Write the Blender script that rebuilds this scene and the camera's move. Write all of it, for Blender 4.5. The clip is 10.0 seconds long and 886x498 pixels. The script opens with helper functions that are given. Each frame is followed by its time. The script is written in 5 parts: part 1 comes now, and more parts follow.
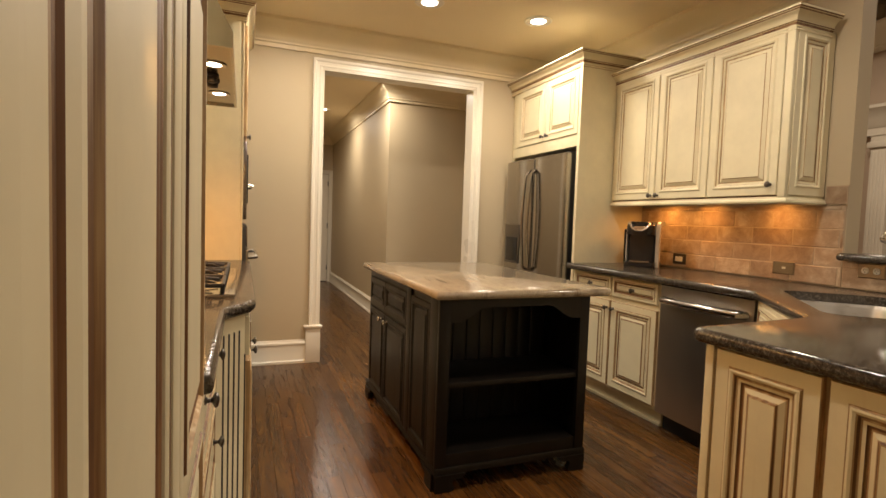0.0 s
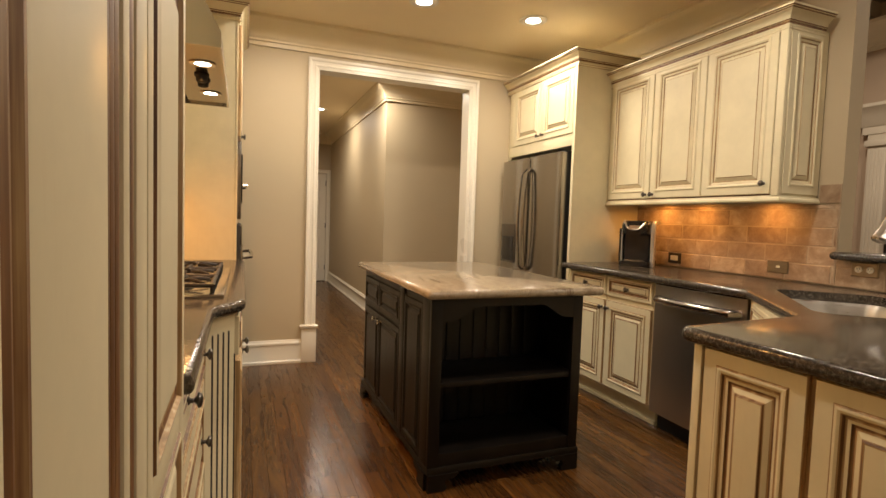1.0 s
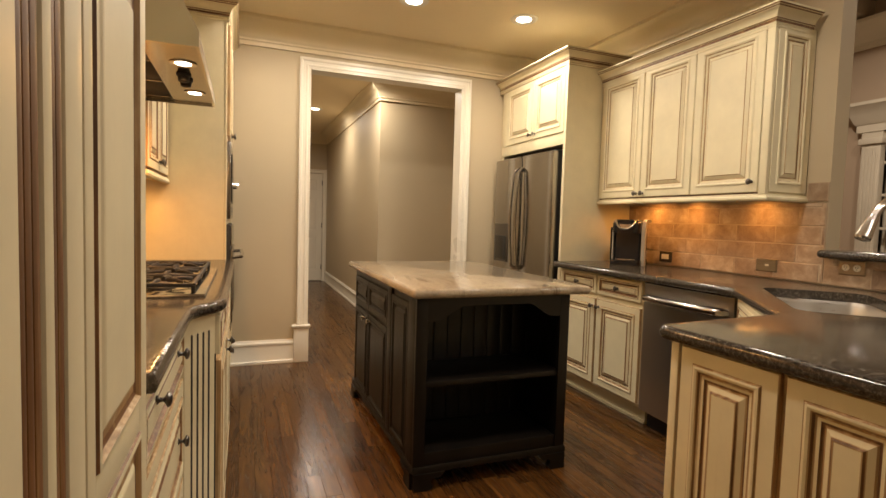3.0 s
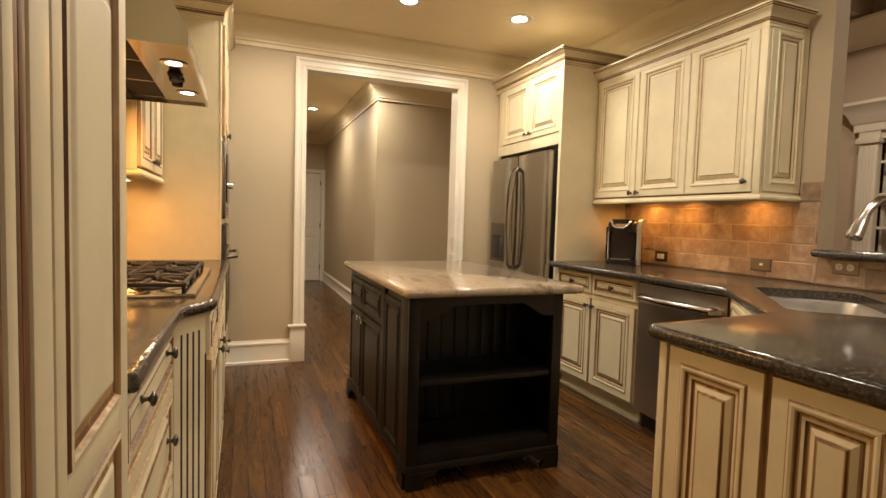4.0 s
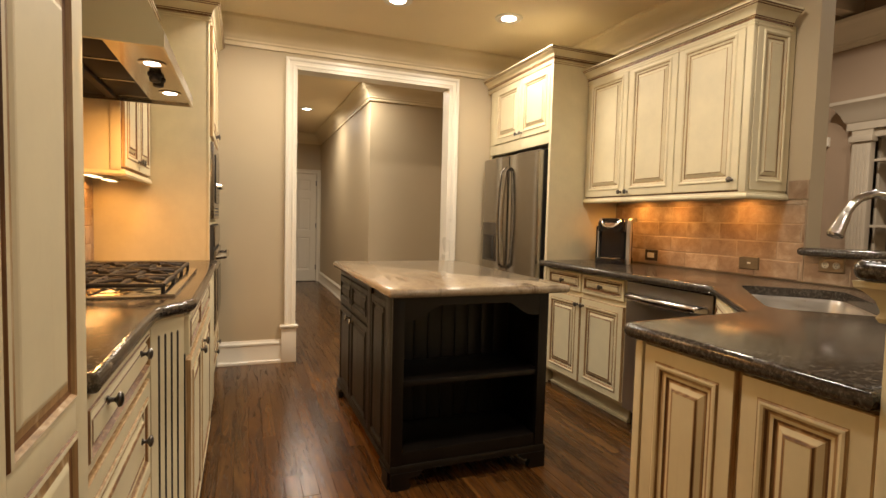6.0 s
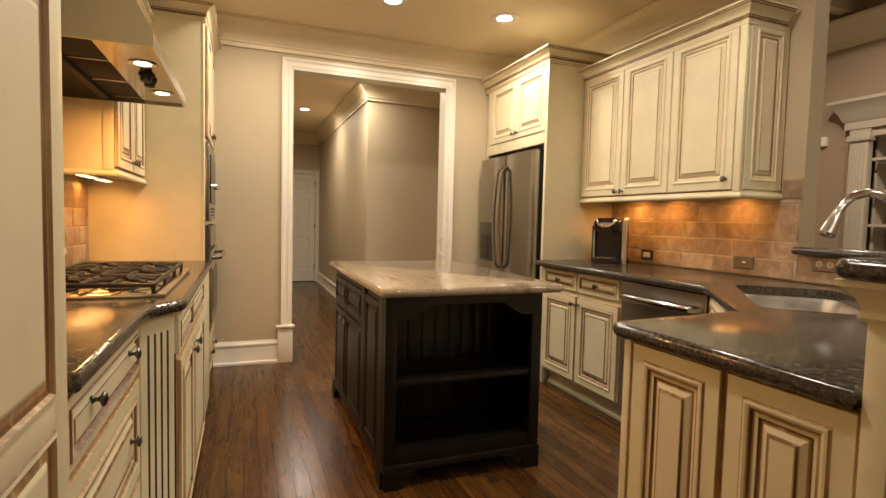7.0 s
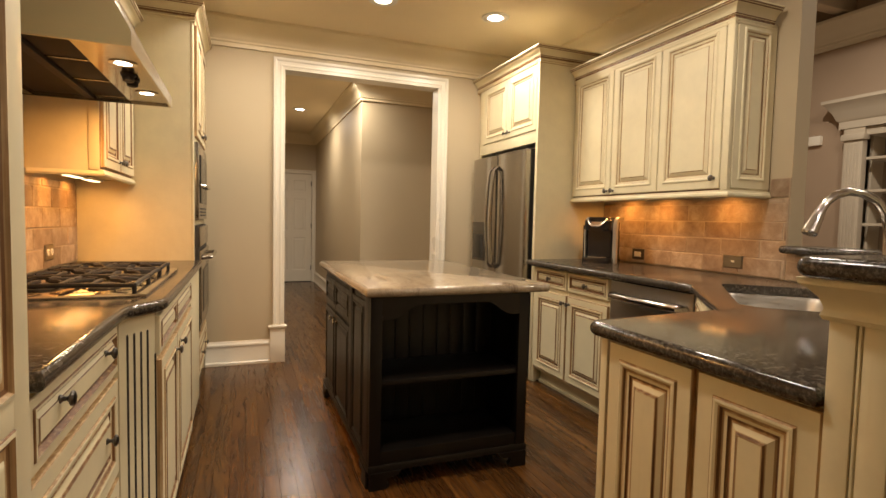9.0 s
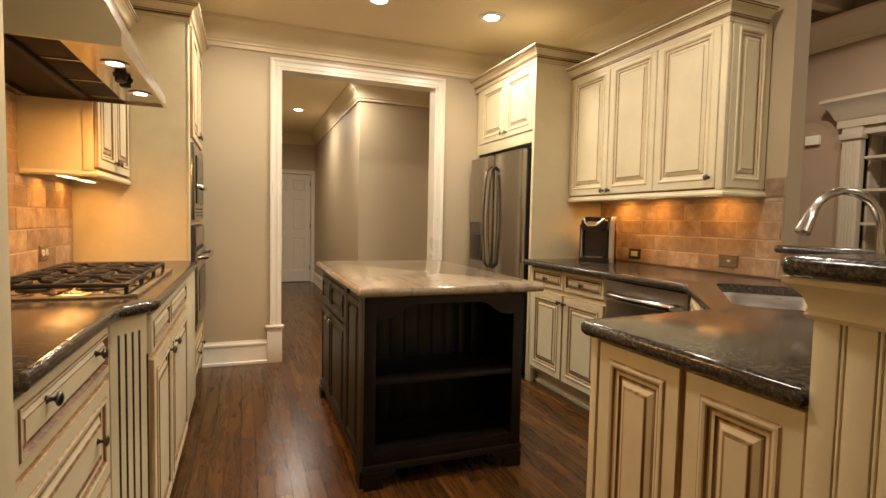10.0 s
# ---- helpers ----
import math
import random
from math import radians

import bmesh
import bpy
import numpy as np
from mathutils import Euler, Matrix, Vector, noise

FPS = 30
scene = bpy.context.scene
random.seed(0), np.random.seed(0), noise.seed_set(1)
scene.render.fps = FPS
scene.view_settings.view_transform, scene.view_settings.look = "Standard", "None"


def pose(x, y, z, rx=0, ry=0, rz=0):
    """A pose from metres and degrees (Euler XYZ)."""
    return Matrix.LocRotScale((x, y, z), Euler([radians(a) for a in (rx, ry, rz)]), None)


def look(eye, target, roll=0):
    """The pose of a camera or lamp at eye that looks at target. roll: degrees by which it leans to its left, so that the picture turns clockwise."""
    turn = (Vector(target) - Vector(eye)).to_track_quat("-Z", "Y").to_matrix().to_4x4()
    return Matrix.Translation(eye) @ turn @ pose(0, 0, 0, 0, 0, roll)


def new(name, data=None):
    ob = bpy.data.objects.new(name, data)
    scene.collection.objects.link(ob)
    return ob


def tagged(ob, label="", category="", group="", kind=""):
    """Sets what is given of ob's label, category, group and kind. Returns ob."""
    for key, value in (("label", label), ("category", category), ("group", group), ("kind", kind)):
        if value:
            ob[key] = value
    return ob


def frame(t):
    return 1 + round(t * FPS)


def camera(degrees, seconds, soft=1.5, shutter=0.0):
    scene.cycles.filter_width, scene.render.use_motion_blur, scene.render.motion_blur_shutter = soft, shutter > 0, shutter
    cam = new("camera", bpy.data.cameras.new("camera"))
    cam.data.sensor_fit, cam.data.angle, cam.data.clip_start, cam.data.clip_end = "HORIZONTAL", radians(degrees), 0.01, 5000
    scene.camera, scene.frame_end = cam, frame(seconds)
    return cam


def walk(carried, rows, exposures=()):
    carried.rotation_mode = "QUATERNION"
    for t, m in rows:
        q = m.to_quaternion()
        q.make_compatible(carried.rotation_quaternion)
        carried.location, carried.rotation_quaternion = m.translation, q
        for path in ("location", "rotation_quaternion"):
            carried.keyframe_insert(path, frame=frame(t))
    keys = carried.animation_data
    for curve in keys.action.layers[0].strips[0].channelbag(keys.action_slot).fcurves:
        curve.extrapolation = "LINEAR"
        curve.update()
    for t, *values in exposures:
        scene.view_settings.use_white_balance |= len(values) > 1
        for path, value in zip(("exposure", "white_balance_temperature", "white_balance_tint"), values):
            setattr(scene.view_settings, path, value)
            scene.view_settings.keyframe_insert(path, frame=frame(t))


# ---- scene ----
cam = camera(81.7, 10.0)
PATH = [
    (0, (0.235, 0.797, 1.212), (0.964, 2.657, 1.102), 2.0),
    (0.5, (0.252, 0.793, 1.212), (0.982, 2.652, 1.101), 2.0),
    (1, (0.268, 0.786, 1.213), (0.997, 2.645, 1.101), 1.9),
    (1.5, (0.284, 0.781, 1.213), (1.013, 2.64, 1.101), 1.9),
    (2, (0.298, 0.774, 1.212), (1.027, 2.633, 1.1), 1.9),
    (2.5, (0.314, 0.768, 1.213), (1.043, 2.626, 1.1), 1.8),
    (4, (0.361, 0.749, 1.213), (1.089, 2.608, 1.099), 1.7),
    (4.5, (0.377, 0.743, 1.212), (1.106, 2.602, 1.099), 1.6),
    (5, (0.393, 0.738, 1.212), (1.122, 2.597, 1.099), 1.5),
    (5.5, (0.409, 0.732, 1.213), (1.139, 2.591, 1.099), 1.5),
    (7, (0.46, 0.713, 1.211), (1.187, 2.573, 1.098), 1.4),
    (7.5, (0.474, 0.708, 1.211), (1.202, 2.568, 1.098), 1.3),
    (8, (0.492, 0.701, 1.211), (1.218, 2.561, 1.097), 1.3),
    (8.5, (0.508, 0.695, 1.209), (1.233, 2.556, 1.097), 1.3),
    (9, (0.523, 0.689, 1.21), (1.249, 2.549, 1.097), 1.3),
    (9.5, (0.538, 0.684, 1.21), (1.262, 2.544, 1.097), 1.3),
    (10, (0.551, 0.679, 1.21), (1.275, 2.54, 1.097), 1.2),
]
walk(cam, [(t, look(eye, target, roll)) for t, eye, target, roll in PATH])

# ---- light and exposure ----
world = bpy.data.worlds.new("world")
scene.world = world
world.use_nodes = True
world.node_tree.nodes["Background"].inputs[0].default_value = (0.25, 0.3, 0.4, 1)
world.node_tree.nodes["Background"].inputs[1].default_value = 0.02
WARM = (1.0, 0.87, 0.72)
AMBER = (1.0, 0.43, 0.09)
CAN_W = 24.0
CEIL = 2.73


# ---- materials ----
def material(name, color, rough=0.5, metal=0.0, coat=0.0):
    m = bpy.data.materials.new(name)
    m.use_nodes = True
    b = m.node_tree.nodes["Principled BSDF"]
    b.inputs["Base Color"].default_value = (*color, 1)
    b.inputs["Roughness"].default_value = rough
    b.inputs["Metallic"].default_value = metal
    b.inputs["Coat Weight"].default_value = coat
    b.inputs["Coat Roughness"].default_value = 0.12
    return m, m.node_tree.nodes, m.node_tree.links, b


def coords(n, l, scale=(1, 1, 1), shift_random=False):
    tc = n.new("ShaderNodeTexCoord")
    mp = n.new("ShaderNodeMapping")
    mp.inputs["Scale"].default_value = scale
    l.new(tc.outputs["Object"], mp.inputs["Vector"])
    if shift_random:
        oi = n.new("ShaderNodeObjectInfo")
        mul = n.new("ShaderNodeMath")
        mul.operation = "MULTIPLY"
        mul.inputs[1].default_value = 37.0
        l.new(oi.outputs["Random"], mul.inputs[0])
        l.new(mul.outputs[0], mp.inputs["Location"])
    return mp.outputs["Vector"]


def noise_tex(n, l, vec, scale, detail=4.0, rough=0.55, dist=0.0):
    t = n.new("ShaderNodeTexNoise")
    t.inputs["Scale"].default_value = scale
    t.inputs["Detail"].default_value = detail
    t.inputs["Roughness"].default_value = rough
    t.inputs["Distortion"].default_value = dist
    l.new(vec, t.inputs["Vector"])
    return t.outputs["Fac"]


def ramp(n, l, fac, stops):
    r = n.new("ShaderNodeValToRGB")
    while len(r.color_ramp.elements) < len(stops):
        r.color_ramp.elements.new(0.5)
    for e, (p, c) in zip(r.color_ramp.elements, stops):
        e.position, e.color = p, (*c, 1)
    l.new(fac, r.inputs[0])
    return r.outputs[0]


def mix(n, l, fac, a, b, mode="MIX"):
    m = n.new("ShaderNodeMix")
    m.data_type, m.blend_type = "RGBA", mode
    if isinstance(fac, float):
        m.inputs[0].default_value = fac
    else:
        l.new(fac, m.inputs[0])
    for s, v in ((m.inputs[6], a), (m.inputs[7], b)):
        if isinstance(v, tuple):
            s.default_value = (*v, 1)
        else:
            l.new(v, s)
    return m.outputs[2]


def bump(n, l, b, height, strength, dist=0.002):
    bp = n.new("ShaderNodeBump")
    bp.inputs["Strength"].default_value = strength
    bp.inputs["Distance"].default_value = dist
    l.new(height, bp.inputs["Height"])
    l.new(bp.outputs[0], b.inputs["Normal"])


def scaled(c, k):
    return tuple(v * k for v in c)


def painted(name, color, rough, variation=0.06, grain=220.0, relief=0.08, stretch=(1, 1, 1), coat=0.0):
    m, n, l, b = material(name, color, rough, 0, coat)
    v = coords(n, l, stretch)
    big = noise_tex(n, l, v, 1.7, 3)
    fine = noise_tex(n, l, v, grain, 2)
    col = ramp(n, l, big, [(0.3, scaled(color, 1 - variation)), (0.7, scaled(color, 1 + variation))])
    l.new(col, b.inputs["Base Color"])
    rr = ramp(n, l, big, [(0.3, (rough * 0.9,) * 3), (0.7, (min(rough * 1.12, 1),) * 3)])
    l.new(rr, b.inputs["Roughness"])
    bump(n, l, b, fine, relief)
    return m


def cabinet_paint(name, color, stain):
    m, n, l, b = material(name, color, 0.52, 0, 0.0)
    v = coords(n, l, (14, 14, 1.2))
    streak = noise_tex(n, l, v, 3.0, 6, 0.6)
    v2 = coords(n, l)
    blot = noise_tex(n, l, v2, 5.0, 5, 0.65)
    base = ramp(n, l, blot, [(0.3, scaled(color, 0.93)), (0.7, scaled(color, 1.05))])
    mask = ramp(n, l, streak, [(0.6, (0, 0, 0)), (0.9, (0.3, 0.3, 0.3))])
    l.new(mix(n, l, mask, base, stain), b.inputs["Base Color"])
    bump(n, l, b, streak, 0.06)
    return m


WALL = painted("wall_paint", (0.50, 0.41, 0.27), 0.55, 0.03, 350, 0.15)
CEILING = painted("ceiling_paint", (0.80, 0.67, 0.45), 0.7, 0.03, 300, 0.12)
TRIM = painted("trim_paint", (0.78, 0.72, 0.60), 0.3, 0.03, 120, 0.04)
CROWNPAINT = painted("crown_paint", (0.74, 0.63, 0.43), 0.4, 0.03, 150, 0.05)
CREAM = cabinet_paint("cream_cabinet_paint", (0.75, 0.665, 0.44), (0.56, 0.42, 0.22))


def wiped_glaze(name, dark, light):
    """A wiped stain in the grooves: long uneven streaks between a dark and a thin coat."""
    m, n, l, b = material(name, dark, 0.5)
    streak = noise_tex(n, l, coords(n, l, (70, 22, 1.5)), 2.0, 5, 0.6)
    blot = noise_tex(n, l, coords(n, l), 9.0, 4, 0.6)
    c = ramp(n, l, streak, [(0.32, dark), (0.5, scaled(dark, 1.6)), (0.7, light)])
    tone = ramp(n, l, blot, [(0.3, (0.8, 0.78, 0.76)), (0.7, (1.2, 1.2, 1.2))])
    l.new(mix(n, l, 1.0, c, tone, "MULTIPLY"), b.inputs["Base Color"])
    bump(n, l, b, streak, 0.1)
    return m


GLAZE = wiped_glaze("brown_glaze", (0.115, 0.052, 0.018), (0.40, 0.26, 0.115))
SOFTGLAZE = wiped_glaze("soft_brown_glaze", (0.27, 0.17, 0.075), (0.62, 0.51, 0.31))
ESPRESSO = painted("dark_stained_wood", (0.0064, 0.0045, 0.0032), 0.36, 0.35, 90, 0.12, (8, 8, 0.8))
ESPRESSO.node_tree.nodes["Principled BSDF"].inputs["Specular IOR Level"].default_value = 0.32
FARWALL = painted("terracotta_wall_paint", (0.37, 0.27, 0.185), 0.6, 0.04, 300, 0.1)
DARKCOFFER = painted("dark_coffer_and_recess_brown", (0.24, 0.19, 0.14), 0.6, 0.05, 200, 0.1)
BLACK = painted("black_plastic", (0.012, 0.011, 0.011), 0.18, 0.2, 200, 0.02)
MATTBLACK = painted("matt_black", (0.014, 0.013, 0.012), 0.5, 0.3, 150, 0.1)
# subfloor and hood rail brown; also stands in for shade in gaps and flutes
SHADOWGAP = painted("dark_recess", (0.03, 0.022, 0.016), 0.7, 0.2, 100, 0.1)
IRON = painted("cast_iron", (0.008, 0.0065, 0.0055), 0.5, 0.3, 260, 0.3)
IRON.node_tree.nodes["Principled BSDF"].inputs["Specular IOR Level"].default_value = 0.3


def metal(name, color, rough, brush=(1, 1, 60), amount=0.12, relief=0.006):
    m, n, l, b = material(name, color, rough, 1.0)
    v = coords(n, l, brush)
    s = noise_tex(n, l, v, 14.0, 3)
    l.new(ramp(n, l, s, [(0.3, scaled(color, 1 - amount)), (0.7, scaled(color, 1 + amount))]), b.inputs["Base Color"])
    l.new(ramp(n, l, s, [(0.3, (rough * (0.8 if relief else 0.97),) * 3), (0.7, (rough * (1.25 if relief else 1.03),) * 3)]), b.inputs["Roughness"])
    if relief:
        bump(n, l, b, s, relief)
    return m


STEEL = metal("brushed_steel", (0.37, 0.345, 0.315), 0.19, (1, 6, 0.05), 0.03, 0)
HOODSTEEL = metal("hood_steel", (0.46, 0.42, 0.335), 0.25, (1, 1, 3), 0.015, 0)
CHROME = metal("satin_nickel", (0.62, 0.59, 0.54), 0.16, (1, 1, 8), 0.04)
PEWTER = metal("pewter", (0.16, 0.145, 0.13), 0.32, (30, 30, 30), 0.3)
FILTER = painted("baffle_filter", (0.030, 0.022, 0.016), 0.6, 0.15, 120, 0.05)
FILTER.node_tree.nodes["Principled BSDF"].inputs["Specular IOR Level"].default_value = 0.15
POLISHED = metal("polished_hood_panel", (0.27, 0.235, 0.185), 0.16, (1, 1, 1), 0.03, 0)


def granite(name, dark, mid, light, scale, rough, band=0.0):
    m, n, l, b = material(name, mid, rough, 0, 0.0)
    v = coords(n, l)
    big = noise_tex(n, l, v, scale * 0.05, 6, 0.6, 1.5)
    fine = noise_tex(n, l, v, scale, 5, 0.75)
    vo = n.new("ShaderNodeTexVoronoi")
    vo.inputs["Scale"].default_value = scale * 1.5
    l.new(v, vo.inputs["Vector"])
    spots = ramp(n, l, vo.outputs["Distance"], [(0.12, (1, 1, 1)), (0.34, (0, 0, 0))])
    base = ramp(n, l, fine, [(0.36, dark), (0.5, mid), (0.66, light)])
    flow = ramp(n, l, big, [(0.35, scaled(mid, 0.75)), (0.65, scaled(mid, 1.25))])
    c = mix(n, l, 0.35 + band, base, flow)
    c = mix(n, l, mix(n, l, 0.55, (0, 0, 0), spots), c, dark)
    l.new(c, b.inputs["Base Color"])
    l.new(ramp(n, l, fine, [(0.3, (rough * 0.7,) * 3), (0.8, (rough * 1.6,) * 3)]), b.inputs["Roughness"])
    return m


DARK_GRANITE = granite("dark_granite", (0.009, 0.0075, 0.006), (0.044, 0.035, 0.026), (0.20, 0.175, 0.14), 95, 0.15)


def light_granite():
    m, n, l, b = material("beige_granite", (0.45, 0.36, 0.24), 0.12, 0, 0.3)
    v = coords(n, l, (1.0, 0.28, 1.0))
    veins = noise_tex(n, l, v, 9.0, 8, 0.62, 1.2)
    fine = noise_tex(n, l, coords(n, l), 190, 4, 0.7)
    c = ramp(n, l, veins, [(0.30, (0.15, 0.105, 0.068)), (0.43, (0.29, 0.235, 0.165)), (0.56, (0.36, 0.30, 0.215)), (0.72, (0.22, 0.165, 0.11))])
    g = ramp(n, l, fine, [(0.35, (0.72, 0.66, 0.6)), (0.6, (1.1, 1.08, 1.05))])
    l.new(mix(n, l, 0.8, c, g, "MULTIPLY"), b.inputs["Base Color"])
    return m


LIGHT_GRANITE = light_granite()


def oak():
    m, n, l, b = material("stained_oak", (0.14, 0.06, 0.026), 0.22, 0, 0.0)
    v = coords(n, l, (1.0, 0.07, 1.0), True)
    grain = noise_tex(n, l, v, 30.0, 8, 0.62, 1.6)
    pores = noise_tex(n, l, coords(n, l, (1.0, 0.03, 1.0), True), 420.0, 3, 0.6)
    oi = n.new("ShaderNodeObjectInfo")
    gi = n.new("ShaderNodeNewGeometry")
    add = n.new("ShaderNodeMath")
    l.new(oi.outputs["Random"], add.inputs[0])
    l.new(gi.outputs["Random Per Island"], add.inputs[1])
    fr = n.new("ShaderNodeMath")
    fr.operation = "FRACT"
    l.new(add.outputs[0], fr.inputs[0])
    tone = ramp(n, l, fr.outputs[0], [(0.0, (0.66, 0.62, 0.6)), (0.5, (1.0, 1.0, 1.0)), (1.0, (1.4, 1.36, 1.3))])
    c = ramp(n, l, grain, [(0.32, (0.034, 0.0135, 0.0036)), (0.50, (0.078, 0.0335, 0.0085)), (0.68, (0.138, 0.064, 0.0165))])
    c = mix(n, l, 0.9, c, tone, "MULTIPLY")
    c = mix(n, l, mix(n, l, 0.22, (0, 0, 0), ramp(n, l, pores, [(0.55, (0, 0, 0)), (0.72, (1, 1, 1))])), c, (0.03, 0.013, 0.006))
    l.new(c, b.inputs["Base Color"])
    l.new(ramp(n, l, grain, [(0.3, (0.31,) * 3), (0.7, (0.20,) * 3)]), b.inputs["Roughness"])
    bump(n, l, b, grain, 0.10, 0.0015)
    return m


OAK = oak()
OAK.node_tree.nodes["Principled BSDF"].inputs["Specular IOR Level"].default_value = 0.36


def travertine():
    m, n, l, b = material("travertine_tile", (0.45, 0.31, 0.19), 0.48)
    v = coords(n, l, (1, 0.6, 1), True)
    clouds = noise_tex(n, l, v, 11.0, 10, 0.68, 0.4)
    pits = noise_tex(n, l, v, 75.0, 3, 0.6)
    oi = n.new("ShaderNodeObjectInfo")
    tone = ramp(n, l, oi.outputs["Random"], [(0.0, (0.76, 0.70, 0.66)), (0.5, (0.97, 0.97, 0.97)), (1.0, (1.16, 1.16, 1.15))])
    c = ramp(n, l, clouds, [(0.3, (0.26, 0.165, 0.095)), (0.5, (0.39, 0.275, 0.175)), (0.7, (0.55, 0.43, 0.30))])
    c = mix(n, l, 1.0, c, tone, "MULTIPLY")
    c = mix(n, l, ramp(n, l, pits, [(0.66, (0, 0, 0)), (0.74, (0.6, 0.6, 0.6))]), c, (0.2, 0.11, 0.055))
    l.new(c, b.inputs["Base Color"])
    bump(n, l, b, clouds, 0.35, 0.003)
    return m


TILE = travertine()
GROUT = painted("grout", (0.45, 0.335, 0.22), 0.85, 0.08, 300, 0.3)


def glowing(name, color, strength):
    m, n, l, b = material(name, (0.9, 0.9, 0.9), 0.4)
    b.inputs["Emission Color"].default_value = (*color, 1)
    b.inputs["Emission Strength"].default_value = strength
    return m


LENS = glowing("lamp_lens", (1.0, 0.93, 0.8), 14.0)
AMBERLENS = glowing("amber_lens", (1.0, 0.75, 0.4), 4.0)


# ---- mesh helpers ----
def thing(name, at, label, category, group="", kind=""):
    return tagged(at_place(new(name), at), label, category, group, kind)


def at_place(ob, at):
    ob.location = at
    return ob


def root_of(ob):
    while ob.parent:
        ob = ob.parent
    return ob


def finish(bm):
    bmesh.ops.recalc_face_normals(bm, faces=bm.faces)


def smooth_by_angle(me, degrees=35):
    me.polygons.foreach_set("use_smooth", [True] * len(me.polygons))
    me.set_sharp_from_angle(angle=radians(degrees))


def part(name, bm, mats, parent=None, label="", smooth=True):
    """One mesh under a thing or a part; the bmesh is in world metres."""
    finish(bm)
    me = bpy.data.meshes.new(name)
    if parent:
        bmesh.ops.translate(bm, verts=bm.verts, vec=-root_of(parent).location)
    bm.to_mesh(me)
    bm.free()
    for m in (mats if isinstance(mats, (list, tuple)) else [mats]):
        me.materials.append(m)
    if smooth:
        smooth_by_angle(me)
    ob = new(name, me)
    if parent:
        ob.parent = parent
    if label:
        ob["label"] = label
    return ob


def setting(name, bm, mats, label, category):
    return tagged(part(name, bm, mats, None), label, category, "", "structure")


def box(bm, x0, x1, y0, y1, z0, z1, bevel=0.0, mat=0, segs=2):
    vs = [bm.verts.new((x, y, z)) for x in (x0, x1) for y in (y0, y1) for z in (z0, z1)]
    fs = [bm.faces.new([vs[i] for i in q]) for q in ((0, 1, 3, 2), (4, 6, 7, 5), (0, 4, 5, 1), (2, 3, 7, 6), (0, 2, 6, 4), (1, 5, 7, 3))]
    for f in fs:
        f.material_index = mat
    if bevel:
        es = list({e for f in fs for e in f.edges})
        r = bmesh.ops.bevel(bm, geom=es, offset=bevel, segments=segs, profile=0.6, affect="EDGES")
        for f in r["faces"]:
            f.material_index = mat
    return bm


def boxed(*a, **k):
    return box(bmesh.new(), *a, **k)


def side(axis, at):
    """Maps (u, z, out) to world, for a front that looks along axis and lies at that coordinate."""
    if axis == "-x":
        return lambda u, v, d: (at - d, u, v)
    if axis == "+x":
        return lambda u, v, d: (at + d, u, v)
    if axis == "-y":
        return lambda u, v, d: (u, at - d, v)
    return lambda u, v, d: (u, at + d, v)


def slanted(p, q):
    """The same for an upright front from plan point p to q; out is to the right of p to q."""
    p, q = Vector(p), Vector(q)
    w = (q - p).normalized()
    o = Vector((w.y, -w.x))
    return lambda u, v, d: (p.x + w.x * u + o.x * d, p.y + w.y * u + o.y * d, v)


RAISED = [(0, -0.019, 2), (0, -0.003, 2), (0.003, 0, 2), (0.041, 0, 0), (0.043, 0, 2), (0.0465, 0.0045, 2), (0.052, 0.0055, 0), (0.058, 0.003, 0), (0.061, 0.001, 2), (0.0645, -0.004, 1), (0.069, -0.005, 2), (0.076, -0.006, 0),
          (0.078, -0.010, 1), (0.083, -0.010, 1), (0.087, -0.008, 2), (0.099, -0.002, 0), (0.101, -0.001, 2), (0.105, 0.002, 1), (0.108, 0.002, 2)]
DRAWER = [(0, -0.019, 0), (0, -0.003, 0), (0.003, 0, 0), (0.020, 0, 0), (0.022, 0.004, 1), (0.027, 0.0045, 0), (0.031, -0.003, 1), (0.034, -0.007, 1), (0.040, -0.007, 1), (0.048, 0.0, 0), (0.050, 0.002, 1)]


def rings(bm, fn, u0, u1, v0, v1, profile):
    """A panel front built of nested rectangles: inset, depth and material of each."""
    last = None
    for inset, d, mat in profile:
        cur = [bm.verts.new(fn(*p, d)) for p in ((u0 + inset, v0 + inset), (u1 - inset, v0 + inset), (u1 - inset, v1 - inset), (u0 + inset, v1 - inset))]
        if last:
            for i in range(4):
                f = bm.faces.new((last[i], last[(i + 1) % 4], cur[(i + 1) % 4], cur[i]))
                f.material_index = mat
        else:
            bm.faces.new(cur[::-1])
        last = cur
    bm.faces.new(last)
    return bm


def panel(name, fn, u0, u1, v0, v1, parent, profile=RAISED, mats=None, label=""):
    lo = min(u1 - u0, v1 - v0) / 2 - 0.006
    k = min(1.0, lo / profile[-1][0])
    prof = [(i * k, d, m) for i, d, m in profile]
    return part(name, rings(bmesh.new(), fn, u0, u1, v0, v1, prof), mats or [CREAM, GLAZE, SOFTGLAZE], parent, label, smooth=False)


